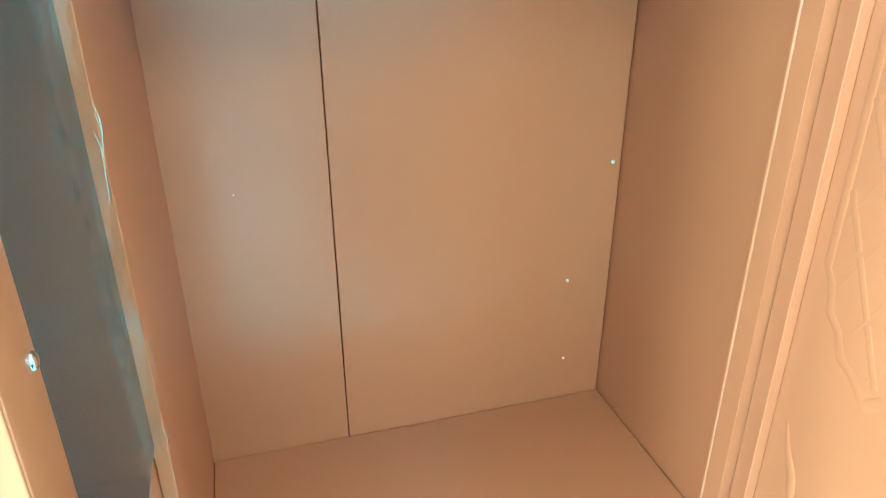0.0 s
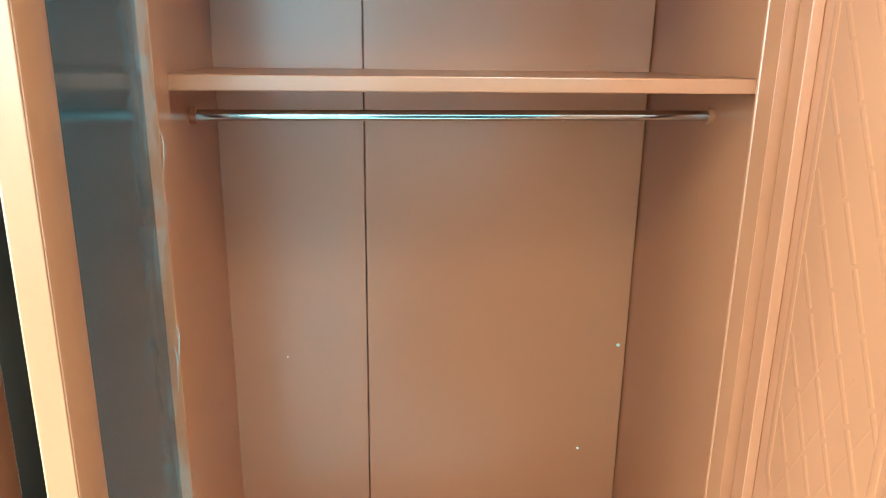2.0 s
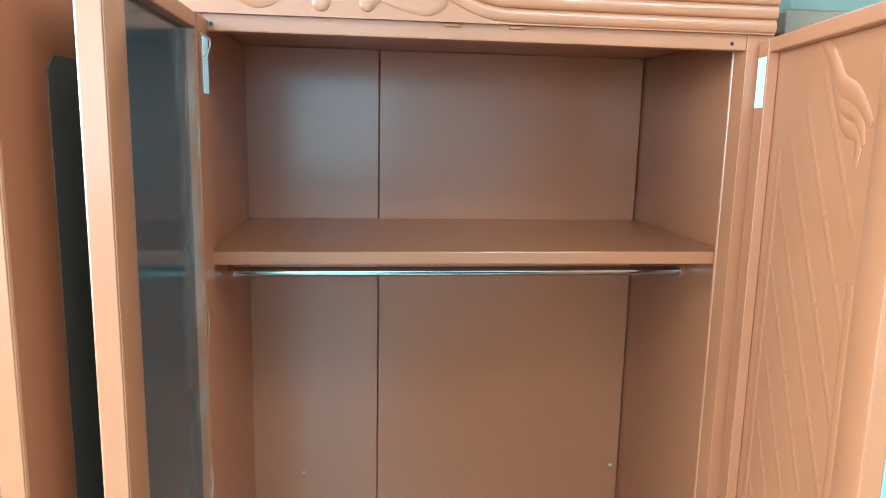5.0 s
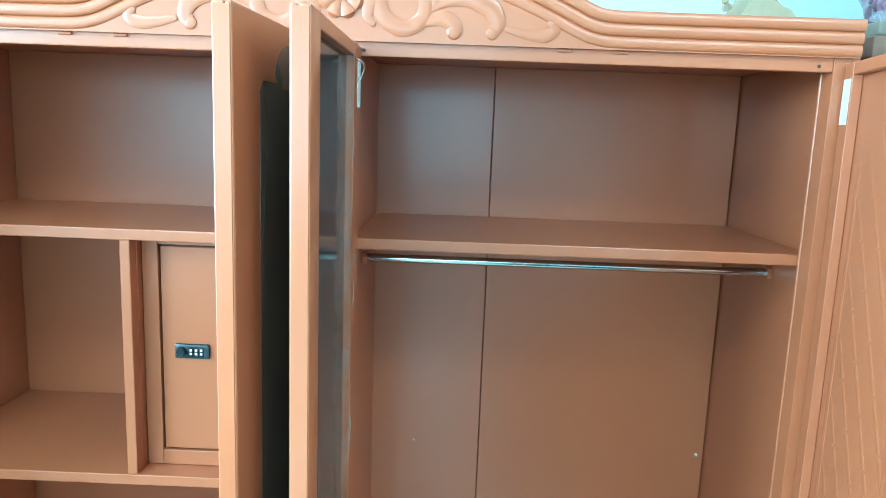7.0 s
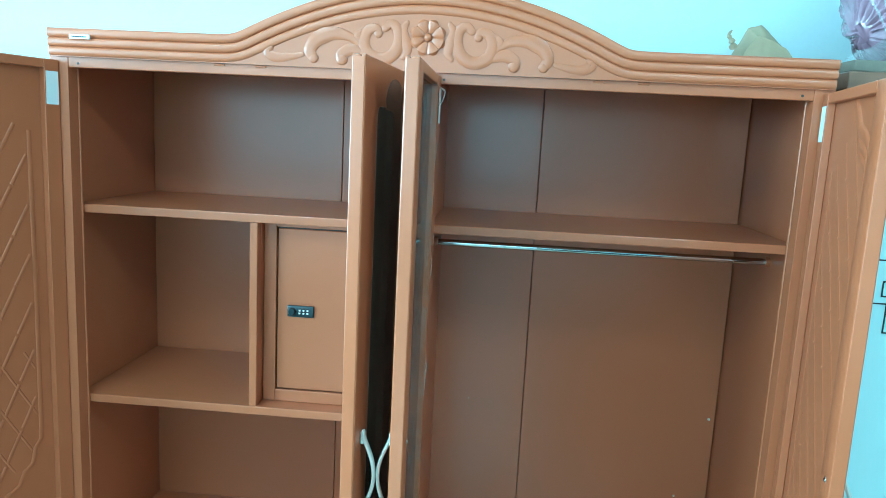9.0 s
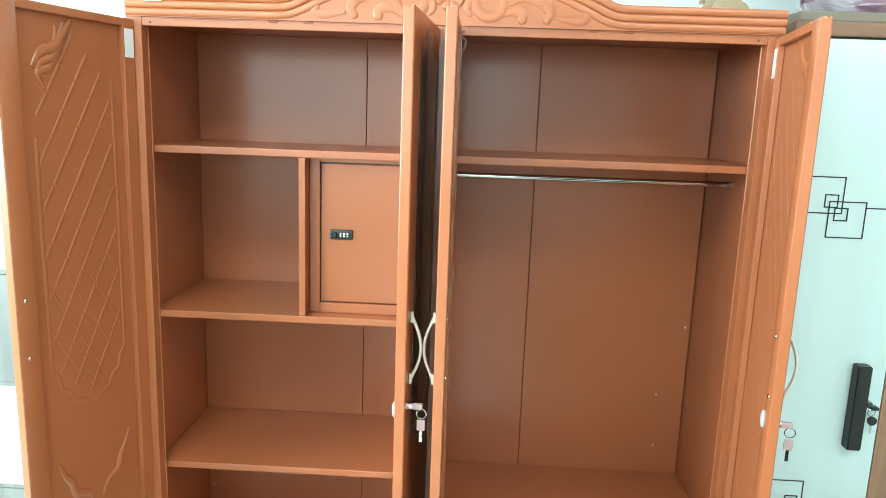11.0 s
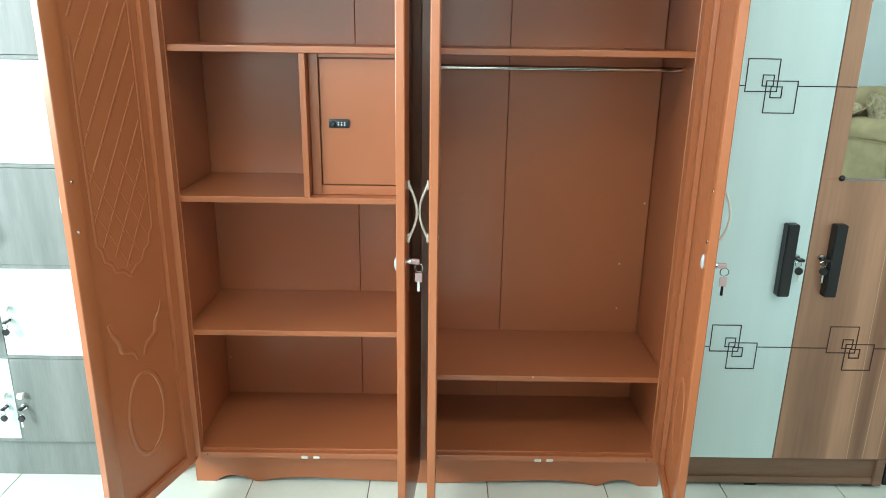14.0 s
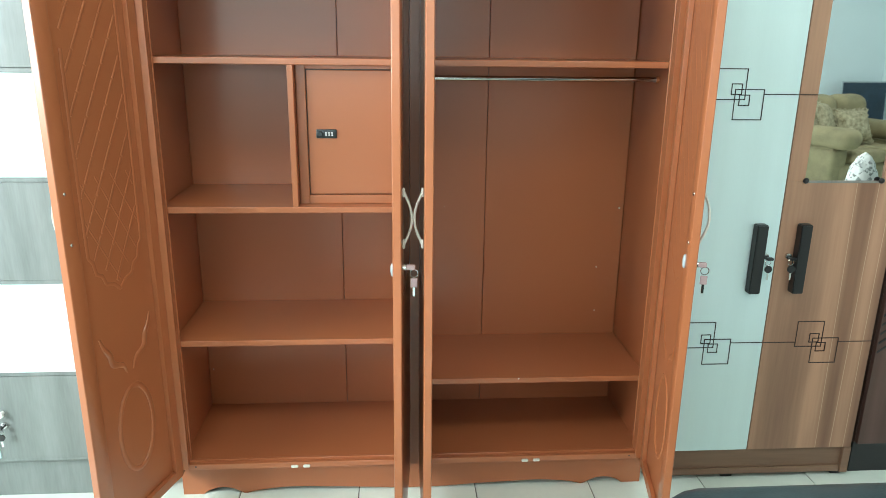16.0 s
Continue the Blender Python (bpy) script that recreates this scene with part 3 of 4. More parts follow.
# ---- safe in the shelf ----
SAFE = thing("safe_box", "copper-brown steel safe with a combination lock, closed, on a wardrobe shelf", "safe")
part("safe_body", box(-0.370, -0.016, 0.0625, 0.37, S2 + 0.0005, S1 - 0.0205, 0.002), COPPER, SAFE)
for x0, x1, z0, z1 in ((-0.3725, -0.3430, S2 + 0.0006, S1 - 0.0206), (-0.040, -0.0145, S2 + 0.0006, S1 - 0.0206), (-0.3430, -0.040, S2 + 0.0006, 1.0705), (-0.3430, -0.040, 1.4645, S1 - 0.0206)):
    part("safe_frame", box(x0, x1, 0.046, 0.0622, z0, z1, 0.0015), COPPER, SAFE)
# the groove's shade, given by a black sheet behind the safe door
part("safe_gap_shade", box(-0.3425, -0.0405, 0.0590, 0.0620, 1.0710, 1.4640, 0), BLACK, SAFE, "black sheet for the shade in the gap round the safe door")
SD = part("safe_door", box(-0.3398, -0.043, 0.0485, 0.0588, 1.0737, 1.4613, 0.002), COPPER, SAFE)
part("combination_lock", box(-0.315, -0.251, 0.0415, 0.0483, 1.2525, 1.2805, 0.003), SILVERINK, SD, "black combination lock with a turning knob", smooth=True)
part("lock_knob", tube([(-0.3025, 0.0415, 1.2665), (-0.3025, 0.037, 1.2665), (-0.3025, 0.0345, 1.2665)], [0.0095, 0.0090, 0.0072], 20), SILVERINK, SD, "black turning knob", smooth=True)
for x in (-0.284, -0.2745, -0.265):
    part("number_wheel", box(x - 0.0036, x + 0.0036, 0.0392, 0.0414, 1.2575, 1.2755, 0.0008), BLACK, SD, "black number wheel")
    for z in (1.2632, 1.2700):
        part("number_mark", box(x - 0.0022, x + 0.0022, 0.0386, 0.0391, z - 0.0020, z + 0.0020, 0), WHITEPLASTIC, SD, "pale digit mark")

# ---- grey and white locker cabinet beside the wardrobe ----
LOCK = thing("locker_cabinet", "checkered white and grey-wood locker cabinet with keys in its doors", "cabinet")
LX0, LXM, LX1 = -1.93, -1.415, -0.90
part("carcass", box(LX0, LX1, 0.016, 0.44, 0.14, 1.80, 0.002), GREYWOOD, LOCK)
part("plinth", box(LX0 + 0.004, LX1 - 0.004, 0.030, 0.43, 0.0, 0.14, 0.002), GREYWOOD, LOCK, "grey wood-grain plinth")
LZ = [0.165, 0.484, 0.805, 1.135, 1.461, 1.785]
for z in LZ:
    part("shelf_edge", box(LX0, LX1, 0.004, 0.0155, z - 0.0135, z - 0.001, 0.001), GREYWOOD, LOCK)


def locker_key(d, x, z, y):
    part("knob", tube([(x, y, z + 0.045), (x, y - 0.010, z + 0.045), (x, y - 0.016, z + 0.045), (x, y - 0.024, z + 0.045)], [0.006, 0.006, 0.013, 0.010], 14), WHITEPLASTIC, d, "white plastic knob", smooth=True)
    part("lock_barrel", disc(x, y - 0.008, y, z, 0.010), CHROME, d, "chrome lock barrel", smooth=True)
    part("key_head", box(x - 0.006, x + 0.006, y - 0.034, y - 0.008, z - 0.004, z + 0.004, 0.002), BLACK, d, "black key head")
    ring = [(x + 0.009 * math.cos(a), y - 0.030, z - 0.012 + 0.009 * math.sin(a)) for a in [math.pi * k / 7 for k in range(14)]]
    part("key_ring", tube(ring, 0.0011, 5, closed=True), CHROME, d, "steel key ring")
    part("spare_key", disc(x, y - 0.033, y - 0.028, z - 0.033, 0.0115), BLACK, d, "black-headed spare key")
    part("key_blade", box(x - 0.003, x + 0.003, y - 0.0315, y - 0.0300, z - 0.066, z - 0.043, 0), CHROME, d, "bright key blade")


for r in range(5):
    for c, (x0, x1) in enumerate(((LX0 + 0.002, LXM - 0.0012), (LXM + 0.0012, LX1 - 0.002))):
        white = (r + c) % 2 == 0
        d = part("locker_door", box(x0, x1, 0.0, 0.0155, LZ[r] + 0.0005, LZ[r + 1] - 0.0145, 0.0012), WHITELAM if white else GREYWOOD, LOCK,
                 "glossy white locker door" if white else "grey wood-grain locker door")
        zc = (LZ[r] + LZ[r + 1]) / 2 - 0.03
        locker_key(d, LXM + (0.030 if c else -0.030), zc, 0.0)

# ---- white and brown wardrobe on the other side ----
DUO = thing("two_tone_wardrobe", "white and brown wood-grain wardrobe with a mirror and black line motifs", "wardrobe")
part("carcass", box(0.862, 1.614, 0.018, 0.46, 0.1255, 1.826, 0.002), BROWNWOOD, DUO)
part("plinth", box(0.866, 1.612, 0.012, 0.43, 0.020, 0.1245, 0.003), PLINTHWOOD, DUO)
part("plinth_strip", box(0.866, 1.582, 0.004, 0.0118, 0.020, 0.046, 0.002), PLINTHWOOD, DUO)
part("plinth_end", box(1.583, 1.613, -0.002, 0.0118, 0.018, 0.124, 0.002), PLINTHWOOD, DUO)
for x in (0.90, 1.16, 1.585):
    part("foot", box(x - 0.022, x + 0.022, 0.020, 0.06, 0.0, 0.0195, 0.003), BLACK, DUO, "black plastic foot")
# darker laminate than the doors: the cornice's shade is in the colour
part("cornice", box(0.855, 1.626, -0.012, 0.47, 1.8265, 1.862, 0.003), PLINTHWOOD, DUO)
WD = part("door", box(0.870, 1.2115, 0.0, 0.0175, 0.125, 1.822, 0.0015), WHITELAM, DUO, "white laminate door")
BD = part("door", box(1.2145, 1.611, 0.0, 0.0175, 0.125, 1.123, 0.0012), BROWNWOOD, DUO, "brown wood-grain door with a mirror above")
for x0, x1, z0, z1 in ((1.2145, 1.2745, 1.1232, 1.822), (1.543, 1.611, 1.1232, 1.822), (1.2745, 1.543, 1.790, 1.822)):
    part("mirror_surround", box(x0, x1, 0.0, 0.0175, z0, z1, 0.001), BROWNWOOD, BD)
part("mirror", box(1.274, 1.5435, 0.006, 0.012, 1.1235, 1.7905, 0), MIRROR, BD, "tall mirror above the wooden panel")
part("light_strip", box(1.276, 1.5425, -0.0012, 0.0, 1.1175, 1.1230, 0), GREYWOOD, BD, "pale edge strip")
for x in (1.275, 1.534):
    part("mirror_clip", ball(x, -0.006, 1.1255, 0.0098, (1, 0.8, 1)), BLACK, BD, "black round mirror clip", smooth=True)


def frame_line(bm, x0, x1, z0, z1, w=0.0030):
    for a, b, c, d in ((x0, x1, z0, z0 + w), (x0, x1, z1 - w, z1), (x0, x0 + w, z0 + w, z1 - w), (x1 - w, x1, z0 + w, z1 - w)):
        box(a, b, -0.0012, 0.0002, c, d, 0, bm)


def motif(parent, x, z, ends, ink=BLACK, tone="black"):
    """Two large and two small overlapping square outlines, their top left corner at x, z, with a line running out."""
    for dx, dz, w, h in ((0, 0, 0.098, 0.097), (0.062, -0.063, 0.097, 0.097), (0.0495, -0.046, 0.036, 0.035), (0.077, -0.080, 0.036, 0.035)):
        bm = bmesh.new()
        frame_line(bm, x + dx, x + dx + w, z + dz - h, z + dz)
        o = part("square_outline", bm, ink, parent, "thin " + tone + " square outline")
        o.location.y = -0.0004 * (1 + round(dx * 100) % 5)
    for k, (a, b) in enumerate(ends):
        part("black_line", box(a, b, -0.0012, 0.0002, z - 0.0805, z - 0.0775, 0), ink, parent, "thin " + tone + " line")


motif(WD, 0.938, 1.480, ((0.871, 0.937), (1.0975, 1.211)))
motif(WD, 0.938, 0.630, ((0.871, 0.937), (1.0975, 1.211)))
motif(BD, 1.329, 0.629, ((1.215, 1.328), (1.4885, 1.610)), INK, "dark brown")
part("black_line", box(1.215, 1.2735, -0.0012, 0.0002, 1.3995, 1.4025, 0), INK, BD, "thin dark brown line")
for par, x, s in ((WD, 1.139, 1), (BD, 1.290, -1)):
    bm = prism([(x - 0.019, 0.742), (x + 0.019, 0.742), (x + 0.019, 0.982), (x - 0.019, 0.982)], -0.034, -0.001)
    bmesh.ops.bevel(bm, geom=bm.edges[:], offset=0.003, segments=2, affect="EDGES")
    h = part("handle", bm, BLACK, par, "black rectangular bar handle")
    lx = x + s * 0.036
    part("lock_barrel", disc(lx, -0.010, 0.0, 0.868, 0.010), CHROME, par, "chrome lock barrel", smooth=True)
    part("key_head", box(lx - 0.004, lx + 0.018, -0.030, -0.010, 0.858, 0.868, 0.003), BLACK, par, "black key head")
    ring = [(lx + 0.010 * math.cos(a), -0.026, 0.852 + 0.010 * math.sin(a)) for a in [math.pi * k / 7 for k in range(14)]]
    part("key_ring", tube(ring, 0.0012, 5, closed=True), CHROME, par, "steel key ring")
    part("spare_key", disc(lx + 0.004, -0.029, -0.024, 0.828, 0.0125), BLACK, par, "black-headed spare key")
    part("key_blade", box(lx + 0.001, lx + 0.007, -0.0272, -0.0256, 0.790, 0.816, 0), CHROME, par, "bright key blade")

# ---- dark cabinet beyond it ----
DARK = thing("dark_wood_cabinet", "dark reddish wood-grain cabinet with slanting dark grooves", "cabinet")
part("carcass", box(1.634, 2.36, 0.020, 0.46, 0.13, 1.86, 0.002), DARKWOOD, DARK)
part("plinth", box(1.640, 2.35, 0.030, 0.44, 0.0, 0.13, 0.002), BLACK, DARK, "black plinth")
DD = part("door", box(1.636, 1.994, 0.002, 0.0195, 0.134, 1.855, 0.0015), DARKWOOD, DARK)
part("door", box(1.998, 2.358, 0.002, 0.0195, 0.134, 1.855, 0.0015), DARKWOOD, DARK)
for k in range(16):
    z = 0.50 + 0.035 * k
    x1 = min(1.99, 1.645 + 0.34)
    bm = bmesh.new()
    vs = [bm.verts.new(p) for p in ((1.640, -0.0002, z), (x1, -0.0002, z + 0.26), (x1, -0.0002, z + 0.268), (1.640, -0.0002, z + 0.008))]
    ws = [bm.verts.new((v.co.x, 0.0025, v.co.z)) for v in vs]
    bm.faces.new(vs)
    for i in range(4):
        bm.faces.new((vs[i], vs[(i + 1) % 4], ws[(i + 1) % 4], ws[i]))
    part("slanting_line", bm, BLACK, DD, "black slanting line")

# ---- things left on top ----
def crumple(name, mat, m, size, seed, amount, label, cat, flat=0.0):
    bm = bmesh.new()
    bmesh.ops.create_icosphere(bm, subdivisions=5, radius=1)
    for v in bm.verts:
        p = v.co.copy()
        q = p * 1.7 + Vector((seed * 3.1, seed, 0))
        f = 1 + amount * (abs(noise.noise(q)) * 1.6 + 0.8 * abs(noise.noise(q * 2.6)) + 0.4 * abs(noise.noise(q * 6)) + 0.25 * abs(noise.noise(q * 13)) - 0.55)
        v.co = Vector((p.x * f * size[0], p.y * f * size[1], max(-flat, p.z * f) * size[2]))
    lo = min(v.co.z for v in bm.verts)
    for v in bm.verts:
        v.co.z -= lo
    ob = link(name, bm, mat)
    for pl in ob.data.polygons:
        pl.use_smooth = True
    ob.matrix_world = m
    return tagged(ob, label, cat)


def folded_paper(n=22):
    """A folded sheet: front face, ridge, torn back edge, back face."""
    rnd = random.Random(4)
    ridge = ((0.668, 1.872), (0.680, 1.905), (0.704, 1.941), (0.735, 1.931), (0.770, 1.912), (0.806, 1.872))
    back = ((0.660, 1.885), (0.684, 1.930), (0.700, 1.964), (0.714, 1.968), (0.728, 1.974), (0.744, 1.962), (0.772, 1.934), (0.798, 1.912), (0.812, 1.880))

    def at(line, f):
        x = line[0][0] + (line[-1][0] - line[0][0]) * f
        for (xa, za), (xb, zb) in zip(line, line[1:]):
            if x <= xb + 1e-6:
                return x, za + (zb - za) * (x - xa) / (xb - xa)
        return line[-1]

    bm = bmesh.new()
    rows = []
    for i in range(n + 1):
        f = i / n
        (xr, zr), (xb, zb) = at(ridge, f), at(back, f)
        j = lambda k, i=i: 2.2 * k * noise.noise((i * 0.37, k * 900, 4.1)) + rnd.uniform(-k, k) * 0.25
        pts = [(xr, 0.108, 1.8405), (xr + j(0.001), 0.100 + j(0.0015), 1.885), (xr, 0.100 + j(0.002), zr + j(0.0018)), (xr + 0.001, 0.104, zr - 0.002 + j(0.002)),
               ((xr + xb) / 2, 0.130 + j(0.004), (zr + zb) / 2 + j(0.002)), (xb, 0.160 + j(0.003), zb + j(0.003)), (xb, 0.164, zb - 0.006), (xb, 0.175, 1.8405)]
        rows.append([bm.verts.new(p) for p in pts])
    for ra, rb in zip(rows, rows[1:]):
        for k in range(8):
            bm.faces.new((ra[k], rb[k], rb[(k + 1) % 8], ra[(k + 1) % 8]))
    bm.faces.new(rows[0])
    bm.faces.new(rows[-1][::-1])
    bmesh.ops.recalc_face_normals(bm, faces=bm.faces[:])
    return bm


P = tagged(link("paper_parcel", folded_paper(), PAPER, smooth=True), "folded torn grey-beige wrapping paper on top of the wardrobe", "paper")
bm = tube(spline([(0.655, 0.10, 1.915), (0.648, 0.09, 1.925), (0.640, 0.09, 1.938), (0.645, 0.088, 1.948)], 4), [0.010, 0.008, 0.006, 0.003, 0.008, 0.006, 0.004, 0.006, 0.004, 0.004, 0.003, 0.002, 0.002], 6)
part("paper_flap", bm, PAPER, P)
tagged(link("cardboard_sheet", box(0.866, 1.60, -0.004, 0.45, 1.8625, 1.886, 0.003), DUSTY), "dusty flat cardboard on top of the two-tone wardrobe", "cardboard")
def gathered_bag():
    """A round parcel in plastic that is gathered into pleats at its lower corner."""
    bm = bmesh.new()
    axis = Vector((-0.80, -0.45, -0.40)).normalized()
    side = axis.orthogonal().normalized()
    up = axis.cross(side)
    n, k = 120, 36
    rings = []
    for i in range(1, k):
        th = math.pi * i / k
        ring = []
        for j in range(n):
            ph = 2 * math.pi * j / n
            near = math.exp(-th * 1.3)
            w = noise.noise((math.cos(ph) * 2.2, math.sin(ph) * 2.2, th * 1.1))
            f = 1 + (0.006 + 0.040 * near) * math.sin(19 * ph + 7 * w) + 0.05 * noise.noise((math.cos(ph) * 5, math.sin(ph) * 5, th * 2.5))
            f *= 1 + 0.22 * math.exp(-((th / 0.30) ** 2))
            v = (axis * math.cos(th) + (side * math.cos(ph) + up * math.sin(ph)) * math.sin(th)) * f
            ring.append(bm.verts.new((0.205 * v.x, 0.155 * v.y, 0.17 + max(-0.17, 0.215 * v.z))))
        rings.append(ring)
    for a, b in zip(rings, rings[1:]):
        for j in range(n):
            bm.faces.new((a[j], a[(j + 1) % n], b[(j + 1) % n], b[j]))
    bm.faces.new(rings[0])
    bm.faces.new(rings[-1][::-1])
    return bm


BAG = link("plastic_bag", gathered_bag(), PINKBAG)
for pl in BAG.data.polygons:
    pl.use_smooth = True
BAG.matrix_world = pose(1.115, 0.17, 1.8865)
tagged(BAG, "mauve parcel in a pleated shiny plastic bag on cardboard", "bag")
rnd = random.Random(3)
for k in range(11):
    a0, ln = radians(8 + 11 * k), 0.15 + 0.09 * rnd.random()
    c = []
    for i in range(9):
        f = i / 8
        r = 0.02 + ln * f
        c.append((0.965 + r * math.cos(a0), 0.035 - 0.02 * math.sin(math.pi * f) + 0.05 * f, 1.900 + r * math.sin(a0) * 0.95 + rnd.uniform(-0.002, 0.002)))
    part("pleat", tube(c, [0.0006 + 0.0020 * math.sin(math.pi * i / 8) for i in range(9)], 6, squash=(1, 0.5, 1)), WRAP, BAG, "pleat of clear plastic", smooth=True).matrix_parent_inverse = BAG.matrix_world.inverted()
bm = bmesh.new()
grid = [[bm.verts.new((0.872 + 0.150 * u / 10, 0.028 + 0.010 * math.sin(u * 1.3) + 0.008 * v, 1.8875 + (0.006 + 0.085 * u / 10) * v / 4 + 0.003 * math.sin(u * 2.1 + v))) for v in range(5)] for u in range(11)]
for u in range(10):
    for v in range(4):
        bm.faces.new((grid[u][v], grid[u + 1][v], grid[u + 1][v + 1], grid[u][v + 1]))
part("film_flap", bm, WRAP, BAG, "loose flap of clear plastic", smooth=True).matrix_parent_inverse = BAG.matrix_world.inverted()

# ---- sofas in the room ----
def soft_box(x0, x1, y0, y1, z0, z1, r):
    return box(x0, x1, y0, y1, z0, z1, r, seg=5)


def black_sofa(m):
    s = thing("black_sofa", "black leather sofa with rounded padded arms", "sofa", "black sofas", m)
    part("base", soft_box(0, 0.86, -1.45, 0, 0.09, 0.30, 0.04), LEATHER, s, smooth=True)
    part("seat_cushion", soft_box(0.02, 0.66, -1.25, -0.20, 0.30, 0.45, 0.06), LEATHER, s, smooth=True)
    part("backrest", soft_box(0.64, 0.90, -1.45, 0, 0.28, 0.93, 0.09), LEATHER, s, smooth=True)
    for y0, y1 in ((-0.19, 0.01), (-1.46, -1.26)):
        a = part("armrest", soft_box(-0.01, 0.80, y0, y1, 0.12, 0.80, 0.085), LEATHER, s, smooth=True)
        yi = y0 if y0 > -1 else y1
        ys = 0.024 if y0 > -1 else -0.024
        part("seam", tube(spline([(-0.012, yi + ys, 0.20), (-0.012, yi + ys, 0.66), (0.012, yi + ys, 0.752), (0.075, yi + ys, 0.776), (0.40, yi + ys, 0.776), (0.72, yi + ys, 0.776)], 6), 0.0035, 6), LEATHER, a, smooth=True)
    for x in (0.06, 0.80):
        for y in (-1.38, -0.07):
            part("leg", tube([(x, y, 0), (x, y, 0.09)], [0.020, 0.026], 12), CHROME, s, "short chrome leg", smooth=True)
    return s


black_sofa(pose(0.395, -1.12, 0))
black_sofa(pose(-0.607, -2.60, 0, 0, 0, 180))


def cushion(x, y, z, w, h, d, tilt, turn=0.0, ruffle=True):
    """A plump square cushion, thin at its rim, with a frilled edge."""
    bm = bmesh.new()
    n = 10
    m = Matrix.Translation((x, y, z)) @ Matrix.Rotation(radians(turn), 4, "Z") @ Matrix.Rotation(radians(tilt), 4, "X")
    rnd = random.Random(int(x * 100 + z * 10))
    for side in (-1, 1):
        grid = []
        for i in range(n + 1):
            row = []
            for j in range(n + 1):
                u, v = 2 * i / n - 1, 2 * j / n - 1
                puff = (max(0.0, (1 - u ** 4) * (1 - v ** 4))) ** 0.6
                pinch = 1 - 0.10 * (1 - abs(u * v))
                row.append(bm.verts.new(m @ Vector((u * w / 2 * pinch, side * (0.004 + d / 2 * puff * (1 + rnd.uniform(-0.06, 0.06))), v * h / 2 * pinch))))
            grid.append(row)
        for i in range(n):
            for j in range(n):
                bm.faces.new((grid[i][j], grid[i + 1][j], grid[i + 1][j + 1], grid[i][j + 1]))
    if ruffle:
        rim = [(-1 + 2 * k / 14, -1) for k in range(14)] + [(1, -1 + 2 * k / 14) for k in range(14)] + [(1 - 2 * k / 14, 1) for k in range(14)] + [(-1, 1 - 2 * k / 14) for k in range(14)]
        rings = []
        for k, (u, v) in enumerate(rim):
            a, o = 1 - 0.10 * (1 - abs(u * v)), 1.14 + 0.03 * (k % 2)
            rings.append((bm.verts.new(m @ Vector((u * w / 2 * a, 0, v * h / 2 * a))), bm.verts.new(m @ Vector((u * w / 2 * a * o, 0.012 * (-1) ** k, v * h / 2 * a * o)))))
        for (p0, q0), (p1, q1) in zip(rings, rings[1:] + rings[:1]):
            bm.faces.new((p0, p1, q1, q0))
    return bm


def beige_sofa(m, label):
    s = thing("beige_sofa", label, "sofa", "beige sofas", m)
    part("base", soft_box(-0.62, 0.62, -0.40, 0.42, 0.08, 0.40, 0.05), FABRIC, s, smooth=True)
    for x in (-0.24, 0.24):
        part("seat_cushion", soft_box(x - 0.235, x + 0.235, -0.45, 0.25, 0.40, 0.54, 0.06), FABRIC, s, smooth=True)
        part("back_cushion", soft_box(x - 0.25, x + 0.25, 0.18, 0.48, 0.50, 1.06, 0.13), FABRIC, s, smooth=True)
    part("throw_cushion", cushion(0.36, 0.10, 0.80, 0.40, 0.40, 0.17, -20, -25), PATTERN, s, "floral cushion with a frilled edge", smooth=True)
    part("throw_cushion", cushion(-0.02, 0.02, 0.74, 0.42, 0.36, 0.18, -24, 8), PATTERN, s, "floral cushion with a frilled edge", smooth=True)
    for x in (-0.63, 0.63):
        a = part("armrest", soft_box(x - 0.12, x + 0.12, -0.38, 0.44, 0.08, 0.575, 0.05), FABRIC, s, smooth=True)
        bm = soft_box(x - 0.16, x + 0.16, -0.52, 0.46, 0.565, 0.775, 0.10)
        part("arm_pad", bm, FABRIC, a, smooth=True)
        part("piping", tube([(x - 0.122, -0.383, 0.572), (x + 0.122, -0.383, 0.572), (x + 0.122, 0.44, 0.572), (x - 0.122, 0.44, 0.572)], 0.008, 8, closed=True), FABRIC, a, smooth=True)
    part("throw_cushion", cushion(0.66, 0.26, 0.83, 0.30, 0.26, 0.13, -75, 90), PATTERN, s, "floral cushion lying on the arm", smooth=True)
    for x in (-0.54, 0.54):
        for y in (-0.36, 0.36):
            part("leg", tube([(x, y, 0), (x, y, 0.10)], [0.02, 0.03], 10), DARKWOOD, s, "short dark wooden leg", smooth=True)
    return s


beige_sofa(pose(4.91, -5.23, 0, 0, 0, 160), "beige velvet sofa with plump arms and frilled floral cushions")
NAVY = material("navy_board", (0.02, 0.042, 0.066), 0.3, vary=0.3, scale=7, fine=30)
BRD = thing("navy_board", "scuffed navy blue board leaning behind the beige sofa", "board", m=pose(5.47, -6.33, 0.002, 5, 0, 0))
part("panel", box(0.012, 0.58, -0.015, 0.012, 0.012, 1.150, 0.004), NAVY, BRD)
for x0, x1, z0, z1 in ((0, 0.592, 1.150, 1.165), (0, 0.592, 0, 0.012), (0, 0.0118, 0.0122, 1.1498), (0.5802, 0.592, 0.0122, 1.1498)):
    part("edge_strip", box(x0, x1, -0.018, 0.014, z0, z1, 0.003), GREYPLASTIC, BRD, "pale worn edge strip")
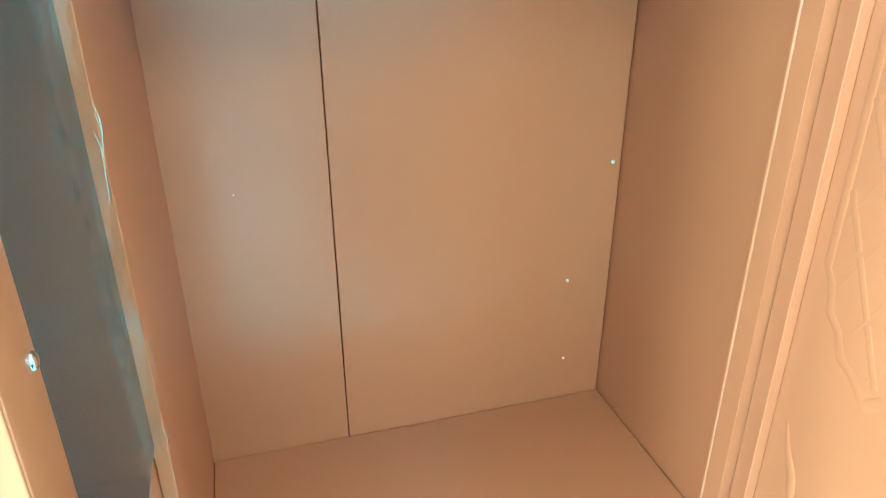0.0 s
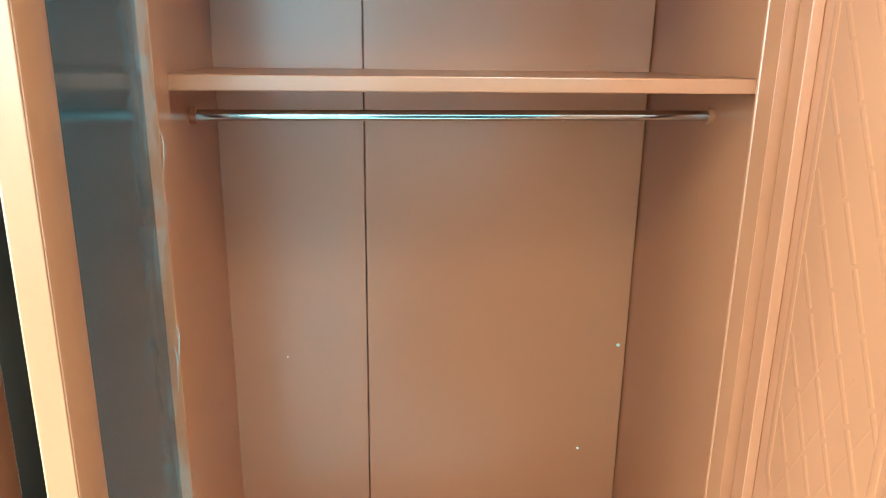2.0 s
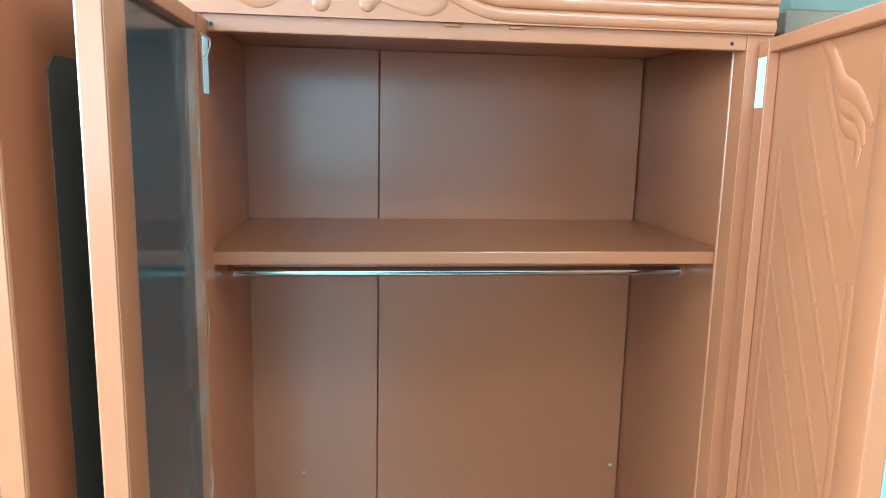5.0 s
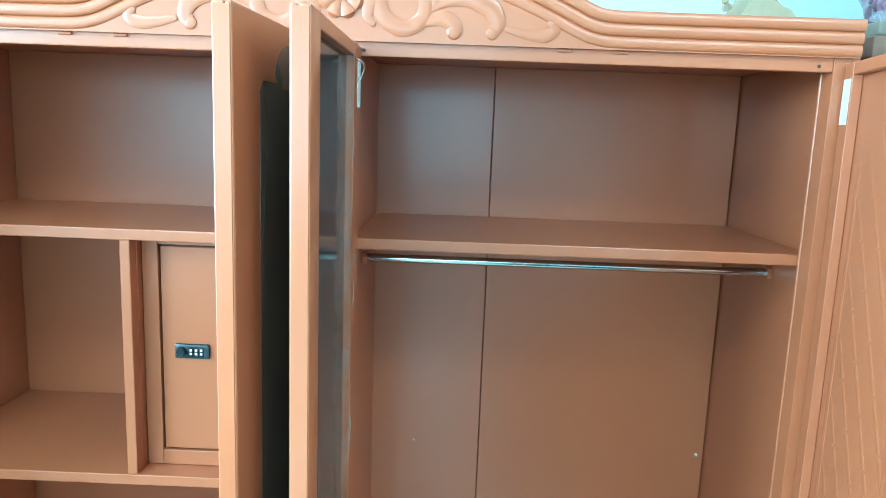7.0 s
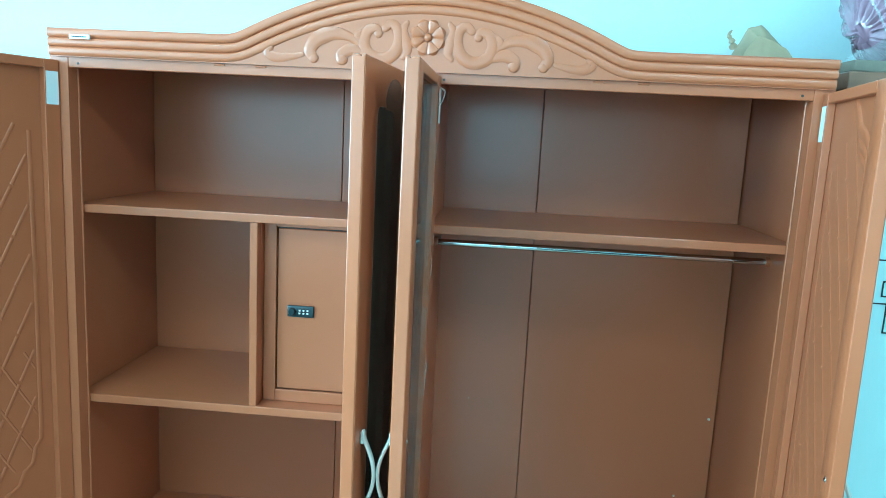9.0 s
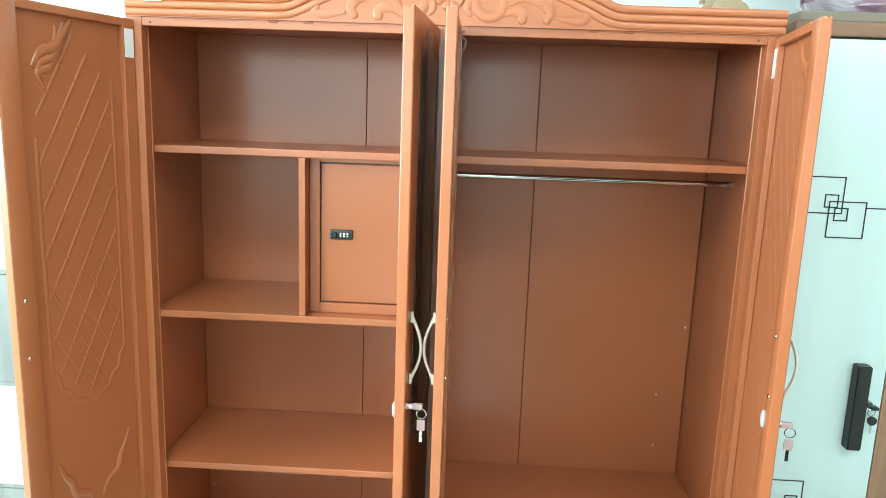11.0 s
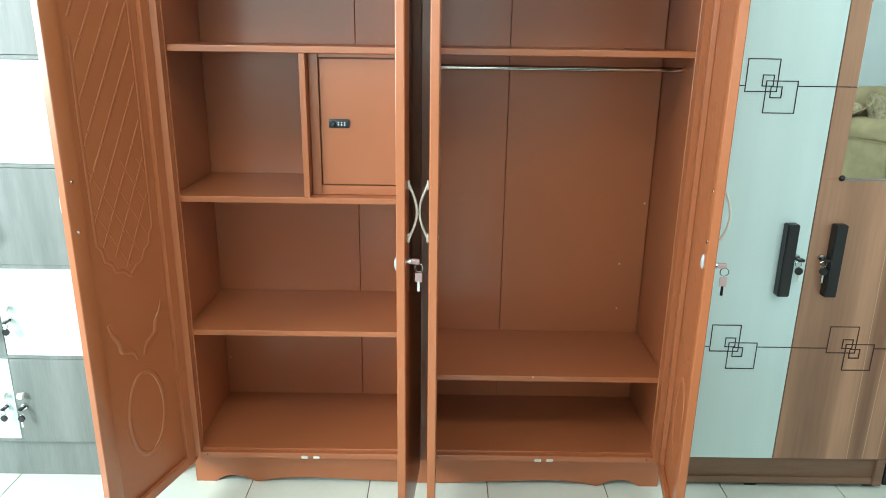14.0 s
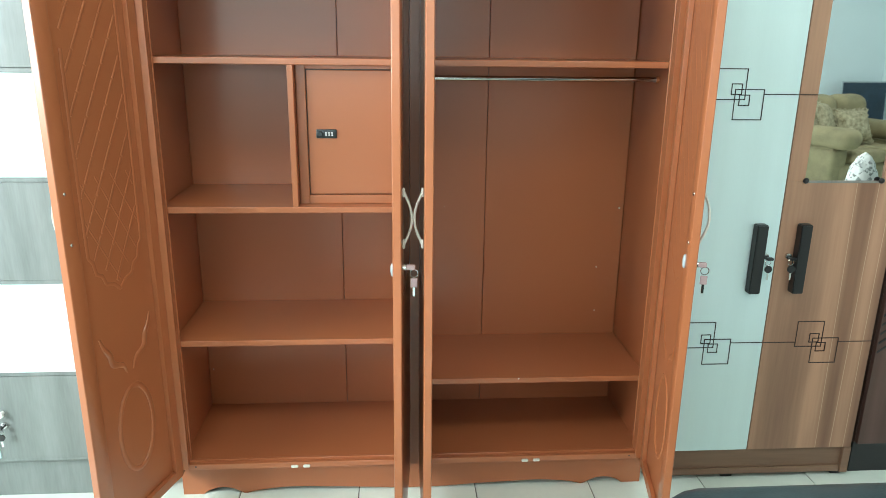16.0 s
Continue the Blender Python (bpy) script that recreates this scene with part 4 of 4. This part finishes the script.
LACE = material("white_lace", (0.80, 0.80, 0.77), 0.7, vary=0.05, scale=30, fine=160)
lt = LACE.node_tree
lco, lmp, lch = lt.nodes.new("ShaderNodeTexCoord"), lt.nodes.new("ShaderNodeMapping"), lt.nodes.new("ShaderNodeTexChecker")
lmp.inputs["Rotation"].default_value = (0, radians(45), 0)
lch.inputs["Scale"].default_value = 26.0
lmix = lt.nodes.new("ShaderNodeMixRGB")
lmix.blend_type = "MULTIPLY"
lnz = lt.nodes.new("ShaderNodeTexNoise")
lnz.inputs["Scale"].default_value = 70.0
lrm = lt.nodes.new("ShaderNodeValToRGB")
lrm.color_ramp.elements[0].position, lrm.color_ramp.elements[1].position = 0.42, 0.58
lrm.color_ramp.elements[0].color = (0.30, 0.32, 0.31, 1)
lb = lt.nodes["Principled BSDF"]
lt.links.new(lco.outputs["Object"], lmp.inputs["Vector"])
lt.links.new(lmp.outputs[0], lch.inputs["Vector"])
lt.links.new(lco.outputs["Object"], lnz.inputs["Vector"])
lt.links.new(lnz.outputs[0], lrm.inputs[0])
lt.links.new(lch.outputs["Fac"], lmix.inputs[0])
lt.links.new(lb.inputs["Base Color"].links[0].from_socket, lmix.inputs[1])
lt.links.new(lrm.outputs[0], lmix.inputs[2])
lt.links.new(lmix.outputs[0], lb.inputs["Base Color"])
crumple("lace_bolster", LACE, pose(2.325, -1.22, 0.0), (0.112, 0.10, 0.53), 9, 0.05, "rolled white lace cloth standing upright on the floor", "cloth roll", 0.95)

# ---- floor tiles ----
T = 0.4187
tile_mesh = None
for i in range(-9, 15):
    for j in range(-16, 2):
        x, y = 0.213 + T * i, 0.075 + T * j
        if x + T > X1 + 0.18 or x < X0 - 0.19 or y + T > Y1 + 0.19 or y < Y0 - 0.19:
            continue
        if tile_mesh is None:
            t0 = part("floor_tile", box(0.0016, T - 0.0016, 0.0016, T - 0.0016, -0.006, 0.0, 0.0012, seg=1), TILE, FLOOR)
            tile_mesh = t0.data
        else:
            t0 = new("floor_tile", tile_mesh)
            t0.parent = FLOOR
        t0.location = (x, y, 0)
